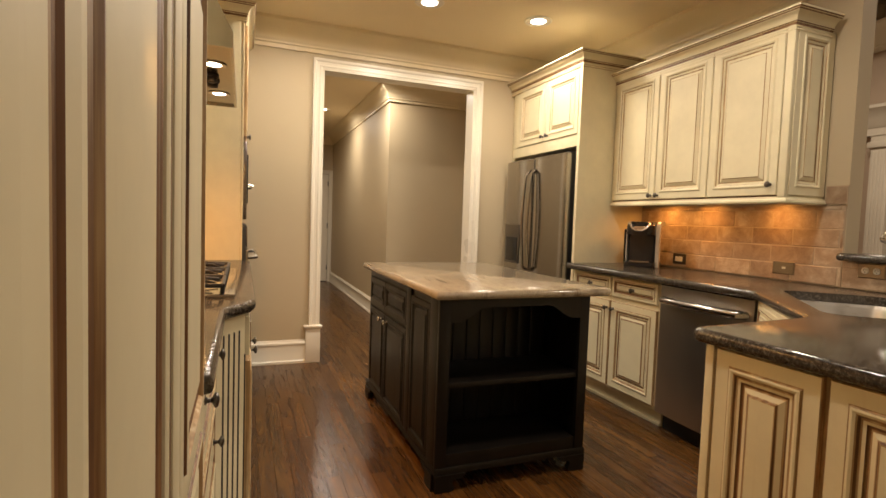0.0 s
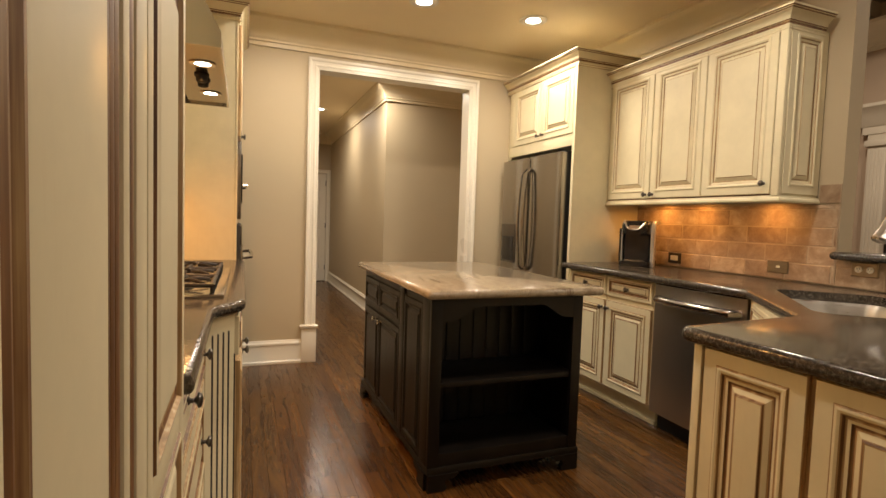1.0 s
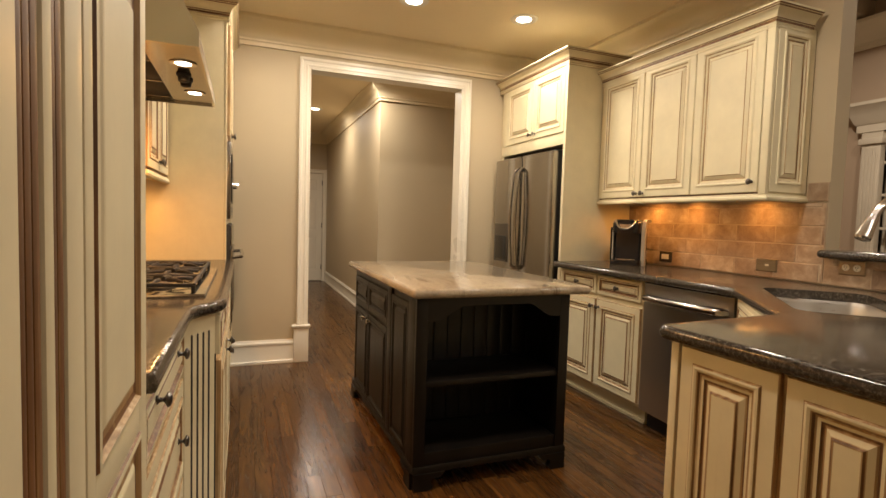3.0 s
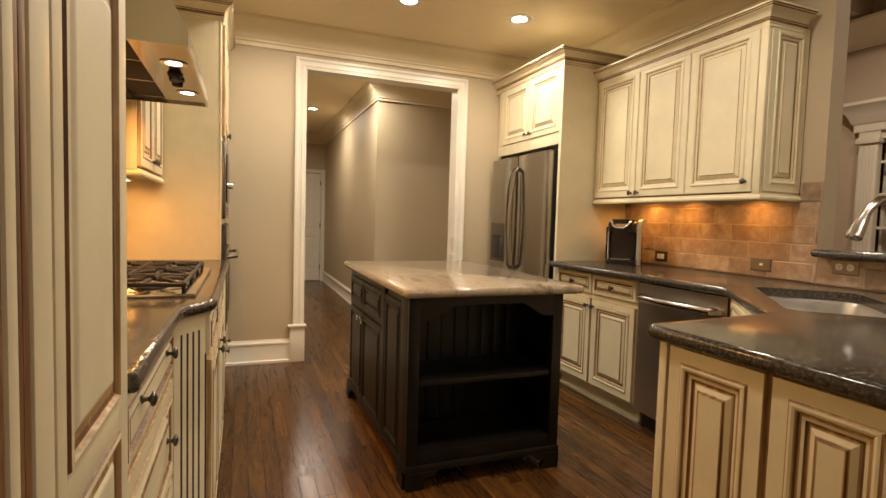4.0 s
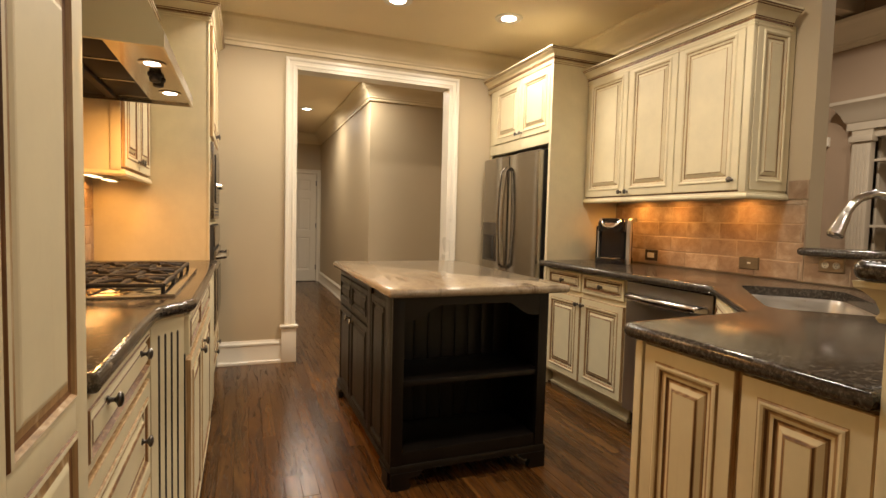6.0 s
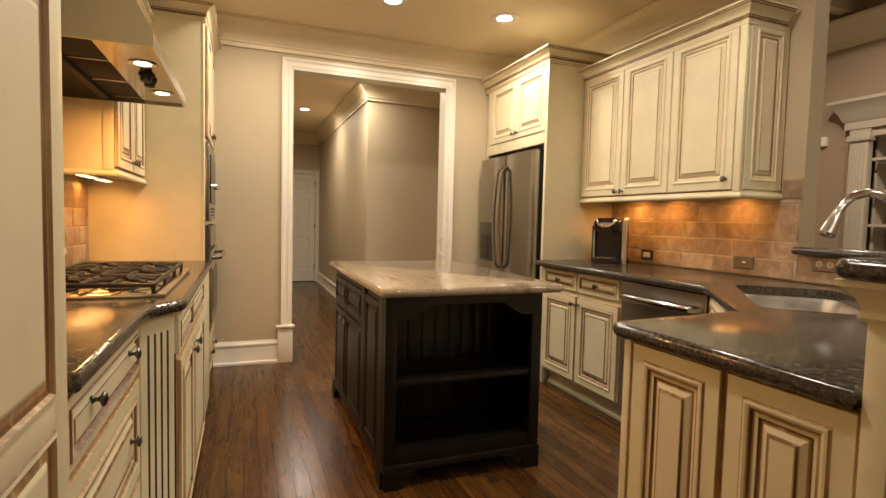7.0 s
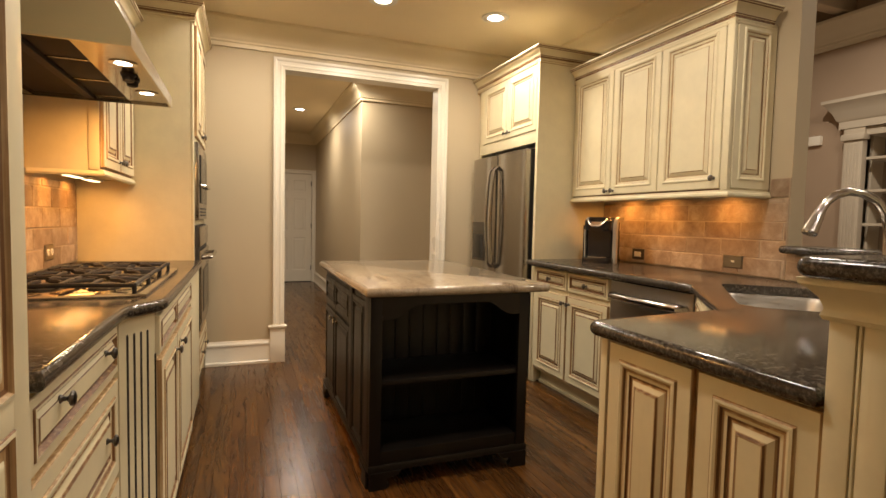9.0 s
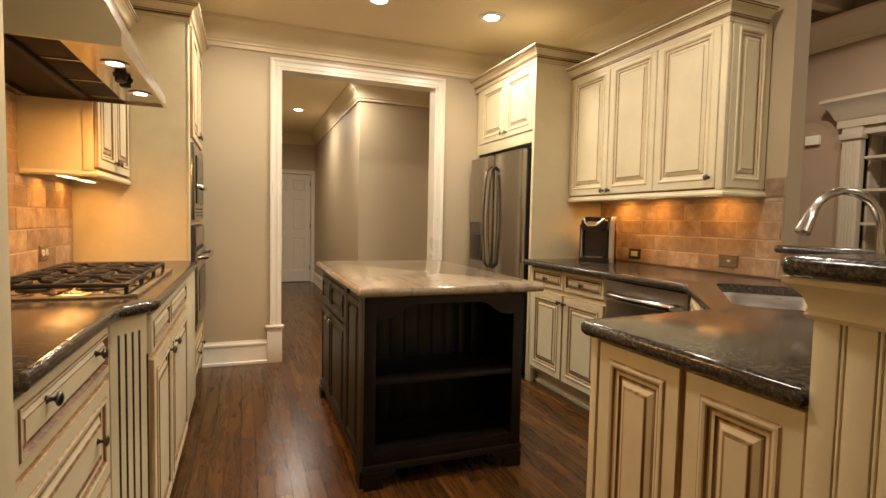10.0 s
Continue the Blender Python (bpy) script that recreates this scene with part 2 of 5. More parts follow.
def lathe(bm, fn, u, v, prof, n=16, mat=0):
    """Turned about the outward axis at (u, v): radius and distance out."""
    loops = []
    for r, d in prof:
        loops.append([bm.verts.new(fn(u + r * math.cos(2 * math.pi * i / n), v + r * math.sin(2 * math.pi * i / n), d)) for i in range(n)])
    for a, b in zip(loops, loops[1:]):
        for i in range(n):
            f = bm.faces.new((a[i], a[(i + 1) % n], b[(i + 1) % n], b[i]))
            f.material_index = mat
    for lp in (loops[0][::-1], loops[-1]):
        f = bm.faces.new(lp)
        f.material_index = mat
    return bm


KNOB = [(0.0095, 0), (0.0095, 0.003), (0.0055, 0.007), (0.0045, 0.014), (0.009, 0.018), (0.0155, 0.021), (0.0165, 0.024), (0.014, 0.028), (0.007, 0.0305), (0.001, 0.031)]


def knob(fn, u, v, parent, out=0.0):
    return part("knob", lathe(bmesh.new(), lambda a, b, d: fn(a, b, d + out), u, v, KNOB, 14), PEWTER, parent, "dark pewter mushroom knob")


def mould(bm, path, profile, mat=0, closed=False, lines=()):
    """Sweeps a closed (out, z) profile along plan points; out is to the right of the way, corners are mitred."""
    pts = [Vector(p) for p in path]
    loops = []
    for i, p in enumerate(pts):
        a = (p - pts[i - 1]).normalized() if i or closed else None
        b = (pts[(i + 1) % len(pts)] - p).normalized() if i + 1 < len(pts) or closed else None
        a, b = a or b, b or a
        na, nb = Vector((a.y, -a.x)), Vector((b.y, -b.x))
        nn = (na + nb).normalized()
        k = 1 / max(0.3, nn.dot(na))
        loops.append([bm.verts.new((p.x + nn.x * k * d, p.y + nn.y * k * d, z)) for d, z in profile])
    m = len(profile)
    pairs = list(zip(loops, loops[1:])) + ([(loops[-1], loops[0])] if closed else [])
    for a, b in pairs:
        for j in range(m):
            f = bm.faces.new((a[j], a[(j + 1) % m], b[(j + 1) % m], b[j]))
            f.material_index = 1 if j in lines else mat
    if not closed:
        bm.faces.new(loops[0][::-1]).material_index = mat
        bm.faces.new(loops[-1]).material_index = mat
    return bm


def crown_profile(top, h, out, back=0.0):
    """A stepped ogee from the wall to the top."""
    b = top - h
    pts = [(back, b), (out * 0.14, b), (out * 0.14, b + h * 0.14), (out * 0.22, b + h * 0.17), (out * 0.22, b + h * 0.24)]
    for i in range(6):
        a = i / 5 * math.pi / 2
        pts.append((out * (0.25 + 0.55 * (1 - math.cos(a))), b + h * (0.26 + 0.46 * math.sin(a) * (0.55 + 0.45 * i / 5))))
    pts += [(out * 0.86, b + h * 0.78), (out * 0.92, b + h * 0.82), (out, b + h * 0.88), (out, top), (back, top)]
    return pts


def tube(bm, pts, radius, n=10, mat=0):
    pts = [Vector(p) for p in pts]
    rad = radius if isinstance(radius, (list, tuple)) else [radius] * len(pts)
    loops, ref = [], None
    for i, p in enumerate(pts):
        t = (pts[min(i + 1, len(pts) - 1)] - pts[max(i - 1, 0)]).normalized()
        ref = ref or (Vector((0, 0, 1)) if abs(t.z) < 0.9 else Vector((1, 0, 0)))
        s = t.cross(ref).normalized()
        ref = s.cross(t).normalized()
        loops.append([bm.verts.new(p + rad[i] * (math.cos(2 * math.pi * j / n) * s + math.sin(2 * math.pi * j / n) * ref)) for j in range(n)])
    for a, b in zip(loops, loops[1:]):
        for j in range(n):
            bm.faces.new((a[j], a[(j + 1) % n], b[(j + 1) % n], b[j])).material_index = mat
    bm.faces.new(loops[0][::-1]).material_index = mat
    bm.faces.new(loops[-1]).material_index = mat
    return bm


def prism(bm, poly, z0, z1, mat=0):
    lo = [bm.verts.new((x, y, z0)) for x, y in poly]
    hi = [bm.verts.new((x, y, z1)) for x, y in poly]
    bm.faces.new(lo[::-1]).material_index = mat
    bm.faces.new(hi).material_index = mat
    for i in range(len(poly)):
        j = (i + 1) % len(poly)
        bm.faces.new((lo[i], lo[j], hi[j], hi[i])).material_index = mat
    return bm


def rounded(poly, radius, steps=6):
    """Rounds the corners of a plan outline; radius may differ corner by corner."""
    out = []
    for i, p in enumerate(poly):
        r = radius[i] if isinstance(radius, (list, tuple)) else radius
        p, a, b = Vector(p), Vector(poly[i - 1]), Vector(poly[(i + 1) % len(poly)])
        if r <= 0:
            out.append(tuple(p))
            continue
        da, db = (a - p).normalized(), (b - p).normalized()
        for s in range(steps + 1):
            t = s / steps
            q = (p + da * r) * (1 - t) ** 2 + p * 2 * t * (1 - t) + (p + db * r) * t ** 2
            out.append(tuple(q))
    return out


def slab(bm, poly, z0, z1, nose=0.016, mat=0):
    """A stone top with a bullnose edge all round."""
    n = len(poly)
    pts = [Vector(p) for p in poly]
    area = sum(a.x * b.y - b.x * a.y for a, b in zip(pts, pts[1:] + pts[:1]))
    sgn = 1 if area > 0 else -1
    nor = []
    for i, p in enumerate(pts):
        a, b = (p - pts[i - 1]).normalized(), (pts[(i + 1) % n] - p).normalized()
        na, nb = Vector((a.y, -a.x)) * sgn, Vector((b.y, -b.x)) * sgn
        nn = (na + nb).normalized()
        nor.append(nn / max(0.35, nn.dot(na)))
    loops = []
    for i in range(9):
        a = -math.pi / 2 + math.pi * i / 8
        d, z = -nose * (1 - math.cos(a)), (z0 + z1) / 2 + (z1 - z0) / 2 * math.sin(a)
        loops.append([bm.verts.new((p.x + q.x * d, p.y + q.y * d, z)) for p, q in zip(pts, nor)])
    for a, b in zip(loops, loops[1:]):
        for i in range(n):
            bm.faces.new((a[i], a[(i + 1) % n], b[(i + 1) % n], b[i])).material_index = mat
    bm.faces.new(loops[0][::-1]).material_index = mat
    bm.faces.new(loops[-1]).material_index = mat
    return bm


def lamp(name, kind_of, at, target, watts, color, size=0.1, spread=None, size_y=None):
    d = bpy.data.lights.new(name, kind_of)
    d.energy, d.color = watts, color
    if kind_of == "AREA":
        d.shape = "RECTANGLE" if size_y else "DISK"
        d.size = size
        if size_y:
            d.size_y = size_y
        if spread:
            d.spread = radians(spread)
    ob = new(name, d)
    ob.matrix_world = look(at, target)
    return ob


# ---- structure ----
XL, XR, YB = -0.395, 3.20, 5.12          # left wall, right wall, back wall
DL, DR, DT = 0.828, 2.183, 2.412         # cased opening in the back wall
HX, HY, HE = 1.78, 6.54, 10.50          # hall corner and hall end
FX, FT = 6.95, 3.70                     # far wall and ceiling of the next room
END = 2.545                             # where the right wall stops
BACK = -2.6                             # wall behind the camera

bm = boxed(XL - 0.12, 7.1, BACK - 0.12, HE + 0.2, -0.15, -0.024)
setting("floor_base", bm, SHADOWGAP, "dark subfloor beneath the oak boards", "floor")

bm = boxed(XL - 0.12, DL, YB, YB + 0.13, 0, CEIL)
box(bm, DR, XR + 0.1, YB, YB + 0.13, 0, CEIL)
box(bm, DL, DR, YB, YB + 0.13, DT, CEIL)
setting("wall_north", bm, WALL, "taupe painted wall with a wide cased opening", "wall")
setting("wall_west", boxed(XL - 0.12, XL, BACK, YB, 0, CEIL), WALL, "taupe painted wall behind the cooktop run", "wall")
setting("wall_east", boxed(XR, XR + 0.11, END, YB, 0, CEIL - 0.021), WALL, "taupe painted wall ending at the bar opening", "wall")
setting("wall_south", boxed(XL - 0.12, 7.02, BACK - 0.12, BACK, 0, FT + 0.12), WALL, "taupe painted wall closing the room", "wall")
setting("ceiling_kitchen", boxed(XL - 0.12, XR + 0.085, BACK, YB + 0.13, CEIL, CEIL + 0.1), CEILING, "warm beige painted kitchen ceiling", "ceiling")
setting("header", boxed(XR + 0.085, XR + 0.185, BACK, YB + 0.6, CEIL - 0.02, FT + 0.12), WALL, "taupe beam over the bar opening", "wall")

# the hall behind the opening
setting("hall_wall_west", boxed(0.45, 0.55, YB + 0.13, HE, 0, CEIL), WALL, "taupe painted hall wall", "wall")
setting("hall_wall_east", boxed(HX, XR + 0.085, HY, HE, 0, CEIL), WALL, "taupe painted hall wall with an outer corner", "wall")
bm = boxed(0.45, 0.94, HE, HE + 0.12, 0, CEIL)
box(bm, 1.710, HX + 0.2, HE, HE + 0.12, 0, CEIL)
box(bm, 0.94, 1.710, HE, HE + 0.12, 2.0, CEIL)
setting("hall_wall_north", bm, WALL, "taupe painted wall at the end of the hall", "wall")
setting("hall_wall_side", boxed(XR - 0.02, XR + 0.085, YB + 0.13, HY, 0, CEIL), WALL, "taupe painted wall at the side of the lobby", "wall")
setting("ceiling_hall", boxed(0.45, XR + 0.085, YB + 0.13, HE + 0.12, CEIL, CEIL + 0.1), CEILING, "warm beige painted hall ceiling", "ceiling")

# the next room beyond the bar
bm = boxed(FX, FX + 0.12, 4.50, 6.0, 0, FT + 0.12)
box(bm, FX, FX + 0.12, BACK, 2.2, 0, FT + 0.12)
box(bm, FX, FX + 0.12, 2.2, 4.50, 2.5, FT + 0.12)
setting("far_wall", bm, FARWALL, "terracotta brown wall of the next room", "wall")
setting("far_wall_north", boxed(XR + 0.085, FX + 0.12, 6.0, 6.12, 0, FT + 0.12), FARWALL, "terracotta brown end wall of the next room", "wall")
setting("ceiling_far", boxed(XR + 0.085, FX + 0.12, BACK, 6.0, FT + 0.12, FT + 0.2), DARKCOFFER, "dark coffered ceiling of the next room", "ceiling")
bm = bmesh.new()
for y in (-1.4, 0.1, 1.6, 3.1, 4.6):
    box(bm, XR + 0.185, FX, y - 0.07, y + 0.07, FT - 0.06, FT + 0.12, 0.012)
for x in (4.3, 5.6):
    box(bm, x - 0.07, x + 0.07, BACK, 6.0, FT - 0.061, FT + 0.12, 0.012)
setting("coffer_beams", bm, painted("coffer_beam_paint", (0.62, 0.54, 0.42), 0.5), "beige painted beams of a coffered ceiling", "ceiling beams")

# crowns, casings, baseboards
CROWN = crown_profile(CEIL, 0.205, 0.13)
bm = mould(bmesh.new(), [(XL, BACK), (XL, YB), (XR, YB), (XR, END)], CROWN)
setting("crown_kitchen", bm, CROWNPAINT, "cream crown moulding round the kitchen", "crown moulding")
bm = mould(bmesh.new(), [(HX, HE), (HX, HY), (XR, HY)], crown_profile(CEIL, 0.185, 0.13))
setting("crown_hall_corner", bm, CROWNPAINT, "cream crown moulding turning the hall corner", "crown moulding")
bm = mould(bmesh.new(), [(0.55, HE), (HX, HE)], crown_profile(CEIL, 0.19, 0.12))
setting("crown_hall_end", bm, CROWNPAINT, "cream crown moulding at the hall end", "crown moulding")
bm = mould(bmesh.new(), [(XR + 0.185, 6.0), (FX, 6.0), (FX, BACK)], crown_profile(FT - 0.1, 0.30, 0.2))
setting("crown_far", bm, TRIM, "white crown moulding of the next room", "crown moulding")

CASE = [(0, 0), (0.016, 0), (0.016, 0.012), (0.021, 0.016), (0.021, 0.030), (0.017, 0.034), (0.017, 0.060), (0.024, 0.066), (0.029, 0.078), (0.029, 0.092), (0, 0.092)]


def casing(name, x0, x1, top, z0, face, sgn, width=0.092):
    """Three mitred boards round an opening, on a wall at y = face."""
    b = bmesh.new()
    loops = []
    for cx, cz, dx, dz in ((x0, z0, -1, 0), (x0, top, -1, 1), (x1, top, 1, 1), (x1, z0, 1, 0)):
        loops.append([b.verts.new((cx + dx * w * width / 0.092, face + sgn * d, cz + dz * w * width / 0.092)) for d, w in CASE])
    m = len(CASE)
    for a, c in zip(loops, loops[1:]):
        for j in range(m):
            b.faces.new((a[j], a[(j + 1) % m], c[(j + 1) % m], c[j]))
    b.faces.new(loops[0][::-1])
    b.faces.new(loops[-1])
    return b


case = setting("trim_opening", casing("case", DL, DR, DT, 0.30, YB, -1, 0.077), TRIM, "glossy off-white moulded casing of the wide opening", "door casing")
bm = boxed(DL - 0.001, DL + 0.012, YB - 0.012, YB + 0.142, 0.0, DT)
box(bm, DR - 0.012, DR + 0.001, YB - 0.012, YB + 0.142, 0.0, DT)
box(bm, DL, DR, YB - 0.012, YB + 0.142, DT - 0.012, DT)
setting("trim_jamb", bm, TRIM, "off-white jamb lining of the wide opening", "door jamb")
for x0, x1 in ((0.727, 0.846), (2.165, 2.285)):
    bm = boxed(x0, x1, YB - 0.036, YB, 0, 0.283, 0.004)
    mould(bm, [(x0, YB), (x0, YB - 0.036), (x1, YB - 0.036), (x1, YB)], [(-0.002, 0.283), (0.008, 0.286), (0.014, 0.296), (0.014, 0.306), (0.004, 0.312), (-0.03, 0.312), (-0.03, 0.283)])
    setting("trim_plinth", bm, TRIM, "off-white plinth block under the casing", "plinth block")

BASE = [(0, 0), (0.028, 0), (0.028, 0.018), (0.018, 0.026), (0.016, 0.03), (0.016, 0.148), (0.021, 0.154), (0.021, 0.168), (0.012, 0.178), (0.009, 0.192), (0, 0.192)]
for nm, path in (("baseboard_back", [(0.24, YB), (0.727, YB)]), ("baseboard_back_side", [(2.285, YB), (2.5, YB)]), ("baseboard_lobby", [(XR - 0.02, HY), (HX, HY), (HX, HE)][::-1])):
    setting(nm, mould(bmesh.new(), path, BASE), TRIM, "off-white moulded baseboard", "baseboard")

# hall door
setting("trim_hall_door", casing("case", 0.94, 1.710, 2.0, 0.0, HE, -1, 0.069), TRIM, "off-white casing of the hall door", "door casing")
door = thing("door_1", (1.35, HE + 0.02, 0), "closed white six-panel door at the hall end", "door", "", "structure")
fnd = side("-y", HE + 0.02)
part("door_leaf", boxed(0.945, 1.705, HE + 0.026, HE + 0.06, 0.012, 1.995), TRIM, door)
SIX = [(0, -0.006, 0), (0, 0.002, 0), (0.008, 0.0, 0), (0.016, -0.005, 0), (0.03, -0.005, 0), (0.045, 0.001, 0)]
for u0, u1 in ((1.045, 1.285), (1.365, 1.605)):
    for v0, v1 in ((0.22, 0.83), (0.95, 1.55), (1.67, 1.89)):
        panel("door_panel", fnd, u0, u1, v0, v1, door, SIX, [TRIM])
b = bmesh.new()
for u0, u1, v0, v1 in ((0.945, 1.045, 0.012, 1.995), (1.285, 1.365, 0.012, 1.995), (1.605, 1.705, 0.012, 1.995), (1.045, 1.285, 0.012, 0.22), (1.365, 1.605, 0.012, 0.22), (1.045, 1.285, 0.83, 0.95), (1.365, 1.605, 0.83, 0.95),
                       (1.045, 1.285, 1.55, 1.67), (1.365, 1.605, 1.55, 1.67), (1.045, 1.285, 1.89, 1.995), (1.365, 1.605, 1.89, 1.995)):
    box(b, u0, u1, HE + 0.014, HE + 0.027, v0, v1)
part("door_frame", b, TRIM, door)
for z in (0.22, 1.0, 1.78):
    part("hinge", boxed(1.693, 1.717, HE + 0.004, HE + 0.013, z, z + 0.09, 0.002), PEWTER, door)
part("threshold", boxed(0.94, 1.710, HE - 0.01, HE + 0.06, 0, 0.011), MATTBLACK, door)


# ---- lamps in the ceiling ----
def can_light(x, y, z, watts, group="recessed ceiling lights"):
    c = thing("recessed_light", (x, y, z), "lit white recessed ceiling light with a trim ring, seen or added as fill", "ceiling light", group)
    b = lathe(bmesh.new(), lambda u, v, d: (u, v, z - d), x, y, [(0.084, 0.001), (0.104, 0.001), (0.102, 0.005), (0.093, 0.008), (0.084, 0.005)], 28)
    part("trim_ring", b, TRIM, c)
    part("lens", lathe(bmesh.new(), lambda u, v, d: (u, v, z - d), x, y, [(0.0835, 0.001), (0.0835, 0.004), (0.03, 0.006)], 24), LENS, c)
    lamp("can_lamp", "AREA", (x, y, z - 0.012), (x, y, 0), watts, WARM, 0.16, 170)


# the first two belong here; the other five are unseen, added to brighten the cabinets
for x, y, w in ((2.277, 4.214, 17), (1.428, 4.26, 20), (0.58, 4.30, 14), (2.1, 2.4, 15), (0.78, 2.25, 15), (1.85, 0.45, 9), (2.4, -0.8, 14)):
    can_light(x, y, CEIL, w)
can_light(1.269, 8.29, CEIL, CAN_W * 0.8, "hall ceiling lights")
can_light(1.46, 6.33, CEIL, CAN_W * 1.1, "hall ceiling lights")
# unseen cans added to lift the next room's wall, crown and coffers
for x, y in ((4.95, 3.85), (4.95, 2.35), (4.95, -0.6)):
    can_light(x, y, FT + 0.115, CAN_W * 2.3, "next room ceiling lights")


# ---- cabinets on the right ----
CT0, CT1 = 0.890, 0.932                 # worktop on the right: underside and top
LT0, LT1 = 0.879, 0.921                 # worktop along the cooktop run


def cab_crown(parent, path, top, h=0.082, out=0.060):
    bm = mould(bmesh.new(), path, crown_profile(top, h, out, -0.03), 0, False, (1, 3, 10, 12))
    part("crown", bm, [CREAM, GLAZE], parent)
    z = top - h
    prof = [(-0.01, z - 0.034), (0.004, z - 0.034), (0.006, z - 0.030), (0.010, z - 0.024), (0.006, z - 0.019), (0.005, z - 0.015), (0.009, z - 0.009), (0.006, z - 0.003), (0.004, z - 0.001), (-0.01, z - 0.001)]
    bm = mould(bmesh.new(), path, prof, 0, False, (1, 4, 7))
    part("bead", bm, [CREAM, SOFTGLAZE], parent)


FW = side("-x", 2.875)
upper = thing("wall_cabinet", (3.04, 3.34, 1.37), "cream glazed wall cabinet with three raised-panel doors and crown", "cabinet", "kitchen wall cabinets")
part("carcass", boxed(2.896, 3.197, 2.672, 4.026, 1.385, 2.30, 0.003), CREAM, upper)
b = mould(bmesh.new(), [(2.884, 4.026), (2.884, 2.664), (3.197, 2.664)], [(-0.015, 1.368), (0.012, 1.368), (0.016, 1.376), (0.014, 1.386), (0.006, 1.392), (0.004, 1.402), (-0.015, 1.402)])
part("light_rail", b, CREAM, upper)
for u0, u1, ku, kz in ((3.585, 4.018, 3.613, 1.437), (3.158, 3.578, 3.550, 1.437), (2.712, 3.150, 2.745, 1.468)):
    d = panel("door", FW, u0, u1, 1.412, 2.288, upper, RAISED, [CREAM, SOFTGLAZE, CREAM])
    knob(FW, ku, kz, d)
part("corner_stile", boxed(2.874, 2.899, 2.662, 2.704, 1.40, 2.30, 0.005), CREAM, upper)
part("reveal", boxed(2.890, 2.897, 2.704, 4.02, 1.405, 2.296), GLAZE, upper)
panel("end_panel", side("-y", 2.6615), 2.905, 3.19, 1.412, 2.288, upper, RAISED, [CREAM, SOFTGLAZE, CREAM])
cab_crown(upper, [(2.882, 4.03), (2.882, 2.668), (3.160, 2.668)], 2.368)
for y0, y1 in ((3.62, 3.80), (3.28, 3.48), (2.76, 3.02)):
    ul = thing("under_cabinet_light", (2.98, y0, 1.384), "lit amber strip light under a wall cabinet", "strip light", "under-cabinet lights")
    part("housing", boxed(3.02, 3.08, y0, y1, 1.3800, 1.3845, 0.001), TRIM, ul)
    part("lens", boxed(3.041, 3.059, y0 + 0.02, y1 - 0.02, 1.3785, 1.3798), AMBERLENS, ul)
    lamp("strip_lamp", "AREA", (3.05, (y0 + y1) / 2, 1.3775), (3.10, (y0 + y1) / 2, 0.9), 1.35, AMBER, 0.05, 170, (y1 - y0) * 0.8)

# fridge surround
sur = thing("fridge_cabinet", (2.9, 4.55, 0), "cream tall fridge surround with two raised-panel doors above", "cabinet", "kitchen wall cabinets")
part("side_panel", boxed(2.565, 3.197, 4.030, 4.062, 0.0, 2.42, 0.003), CREAM, sur)
part("side_panel", boxed(2.60, 3.197, 5.06, 5.085, 0.0, 2.42, 0.003), CREAM, sur)
part("filler", boxed(2.60, 2.63, 5.085, 5.118, 0.0, 2.42), CREAM, sur)
part("carcass", boxed(2.60, 3.197, 4.063, 5.058, 1.84, 2.42), CREAM, sur)
part("face_rail", boxed(2.578, 2.60, 4.063, 5.058, 1.812, 1.90, 0.003), CREAM, sur)
FF = side("-x", 2.570)
for u0, u1, ku in ((4.075, 4.515, 4.483), (4.521, 4.965, 4.553)):
    d = panel("door", FF, u0, u1, 1.905, 2.392, sur, RAISED, [CREAM, SOFTGLAZE, CREAM])
    knob(FF, ku, 1.945, d)
part("stile", boxed(2.575, 2.60, 4.97, 5.058, 1.90, 2.42, 0.003), CREAM, sur)
cab_crown(sur, [(2.572, 5.115), (2.572, 4.034), (3.10, 4.034)], 2.505)

# fridge
fr = thing("refrigerator", (2.85, 4.57, 0), "stainless steel french-door refrigerator with a water dispenser", "refrigerator")
part("case", boxed(2.585, 3.15, 4.10, 5.03, 0.03, 1.742, 0.006), MATTBLACK, fr)


def fridge_door(name, u0, u1, z0, z1, bow=0.022):
    """A door with a gently bowed front."""
    b = bmesh.new()
    n = 10
    outline = [(2.552, u0), (2.512, u0)]
    for i in range(n + 1):
        t = i / n
        e = min(t, 1 - t)
        rnd = 0.012 * (1 - min(1, e / 0.06)) ** 2
        outline.append((2.500 - bow * math.sin(math.pi * t) * 0.5 + rnd, u0 + (u1 - u0) * t))
    outline += [(2.512, u1), (2.552, u1)]
    prism(b, outline, z0, z1)
    d = part(name, b, STEEL, fr)
    part("door_body", boxed(2.5525, 2.584, u0 + 0.002, u1 - 0.002, z0 + 0.002, z1 - 0.002, 0.002), MATTBLACK, d, "black door edge")
    return d


near_door = fridge_door("door", 4.098, 4.562, 0.72, 1.760)
far_door = fridge_door("door", 4.570, 5.035, 0.72, 1.760)
drawer = fridge_door("freezer_drawer", 4.098, 5.035, 0.06, 0.71, 0.018)
for u, dr in ((4.525, near_door), (4.607, far_door)):
    pts = [(2.495, u, 0.82)] + [(2.458 - 0.022 * math.sin(math.pi * i / 14), u, 0.85 + 0.78 * i / 14) for i in range(15)] + [(2.495, u, 1.66)]
    part("handle", tube(bmesh.new(), pts, 0.0125, 10), STEEL, dr)
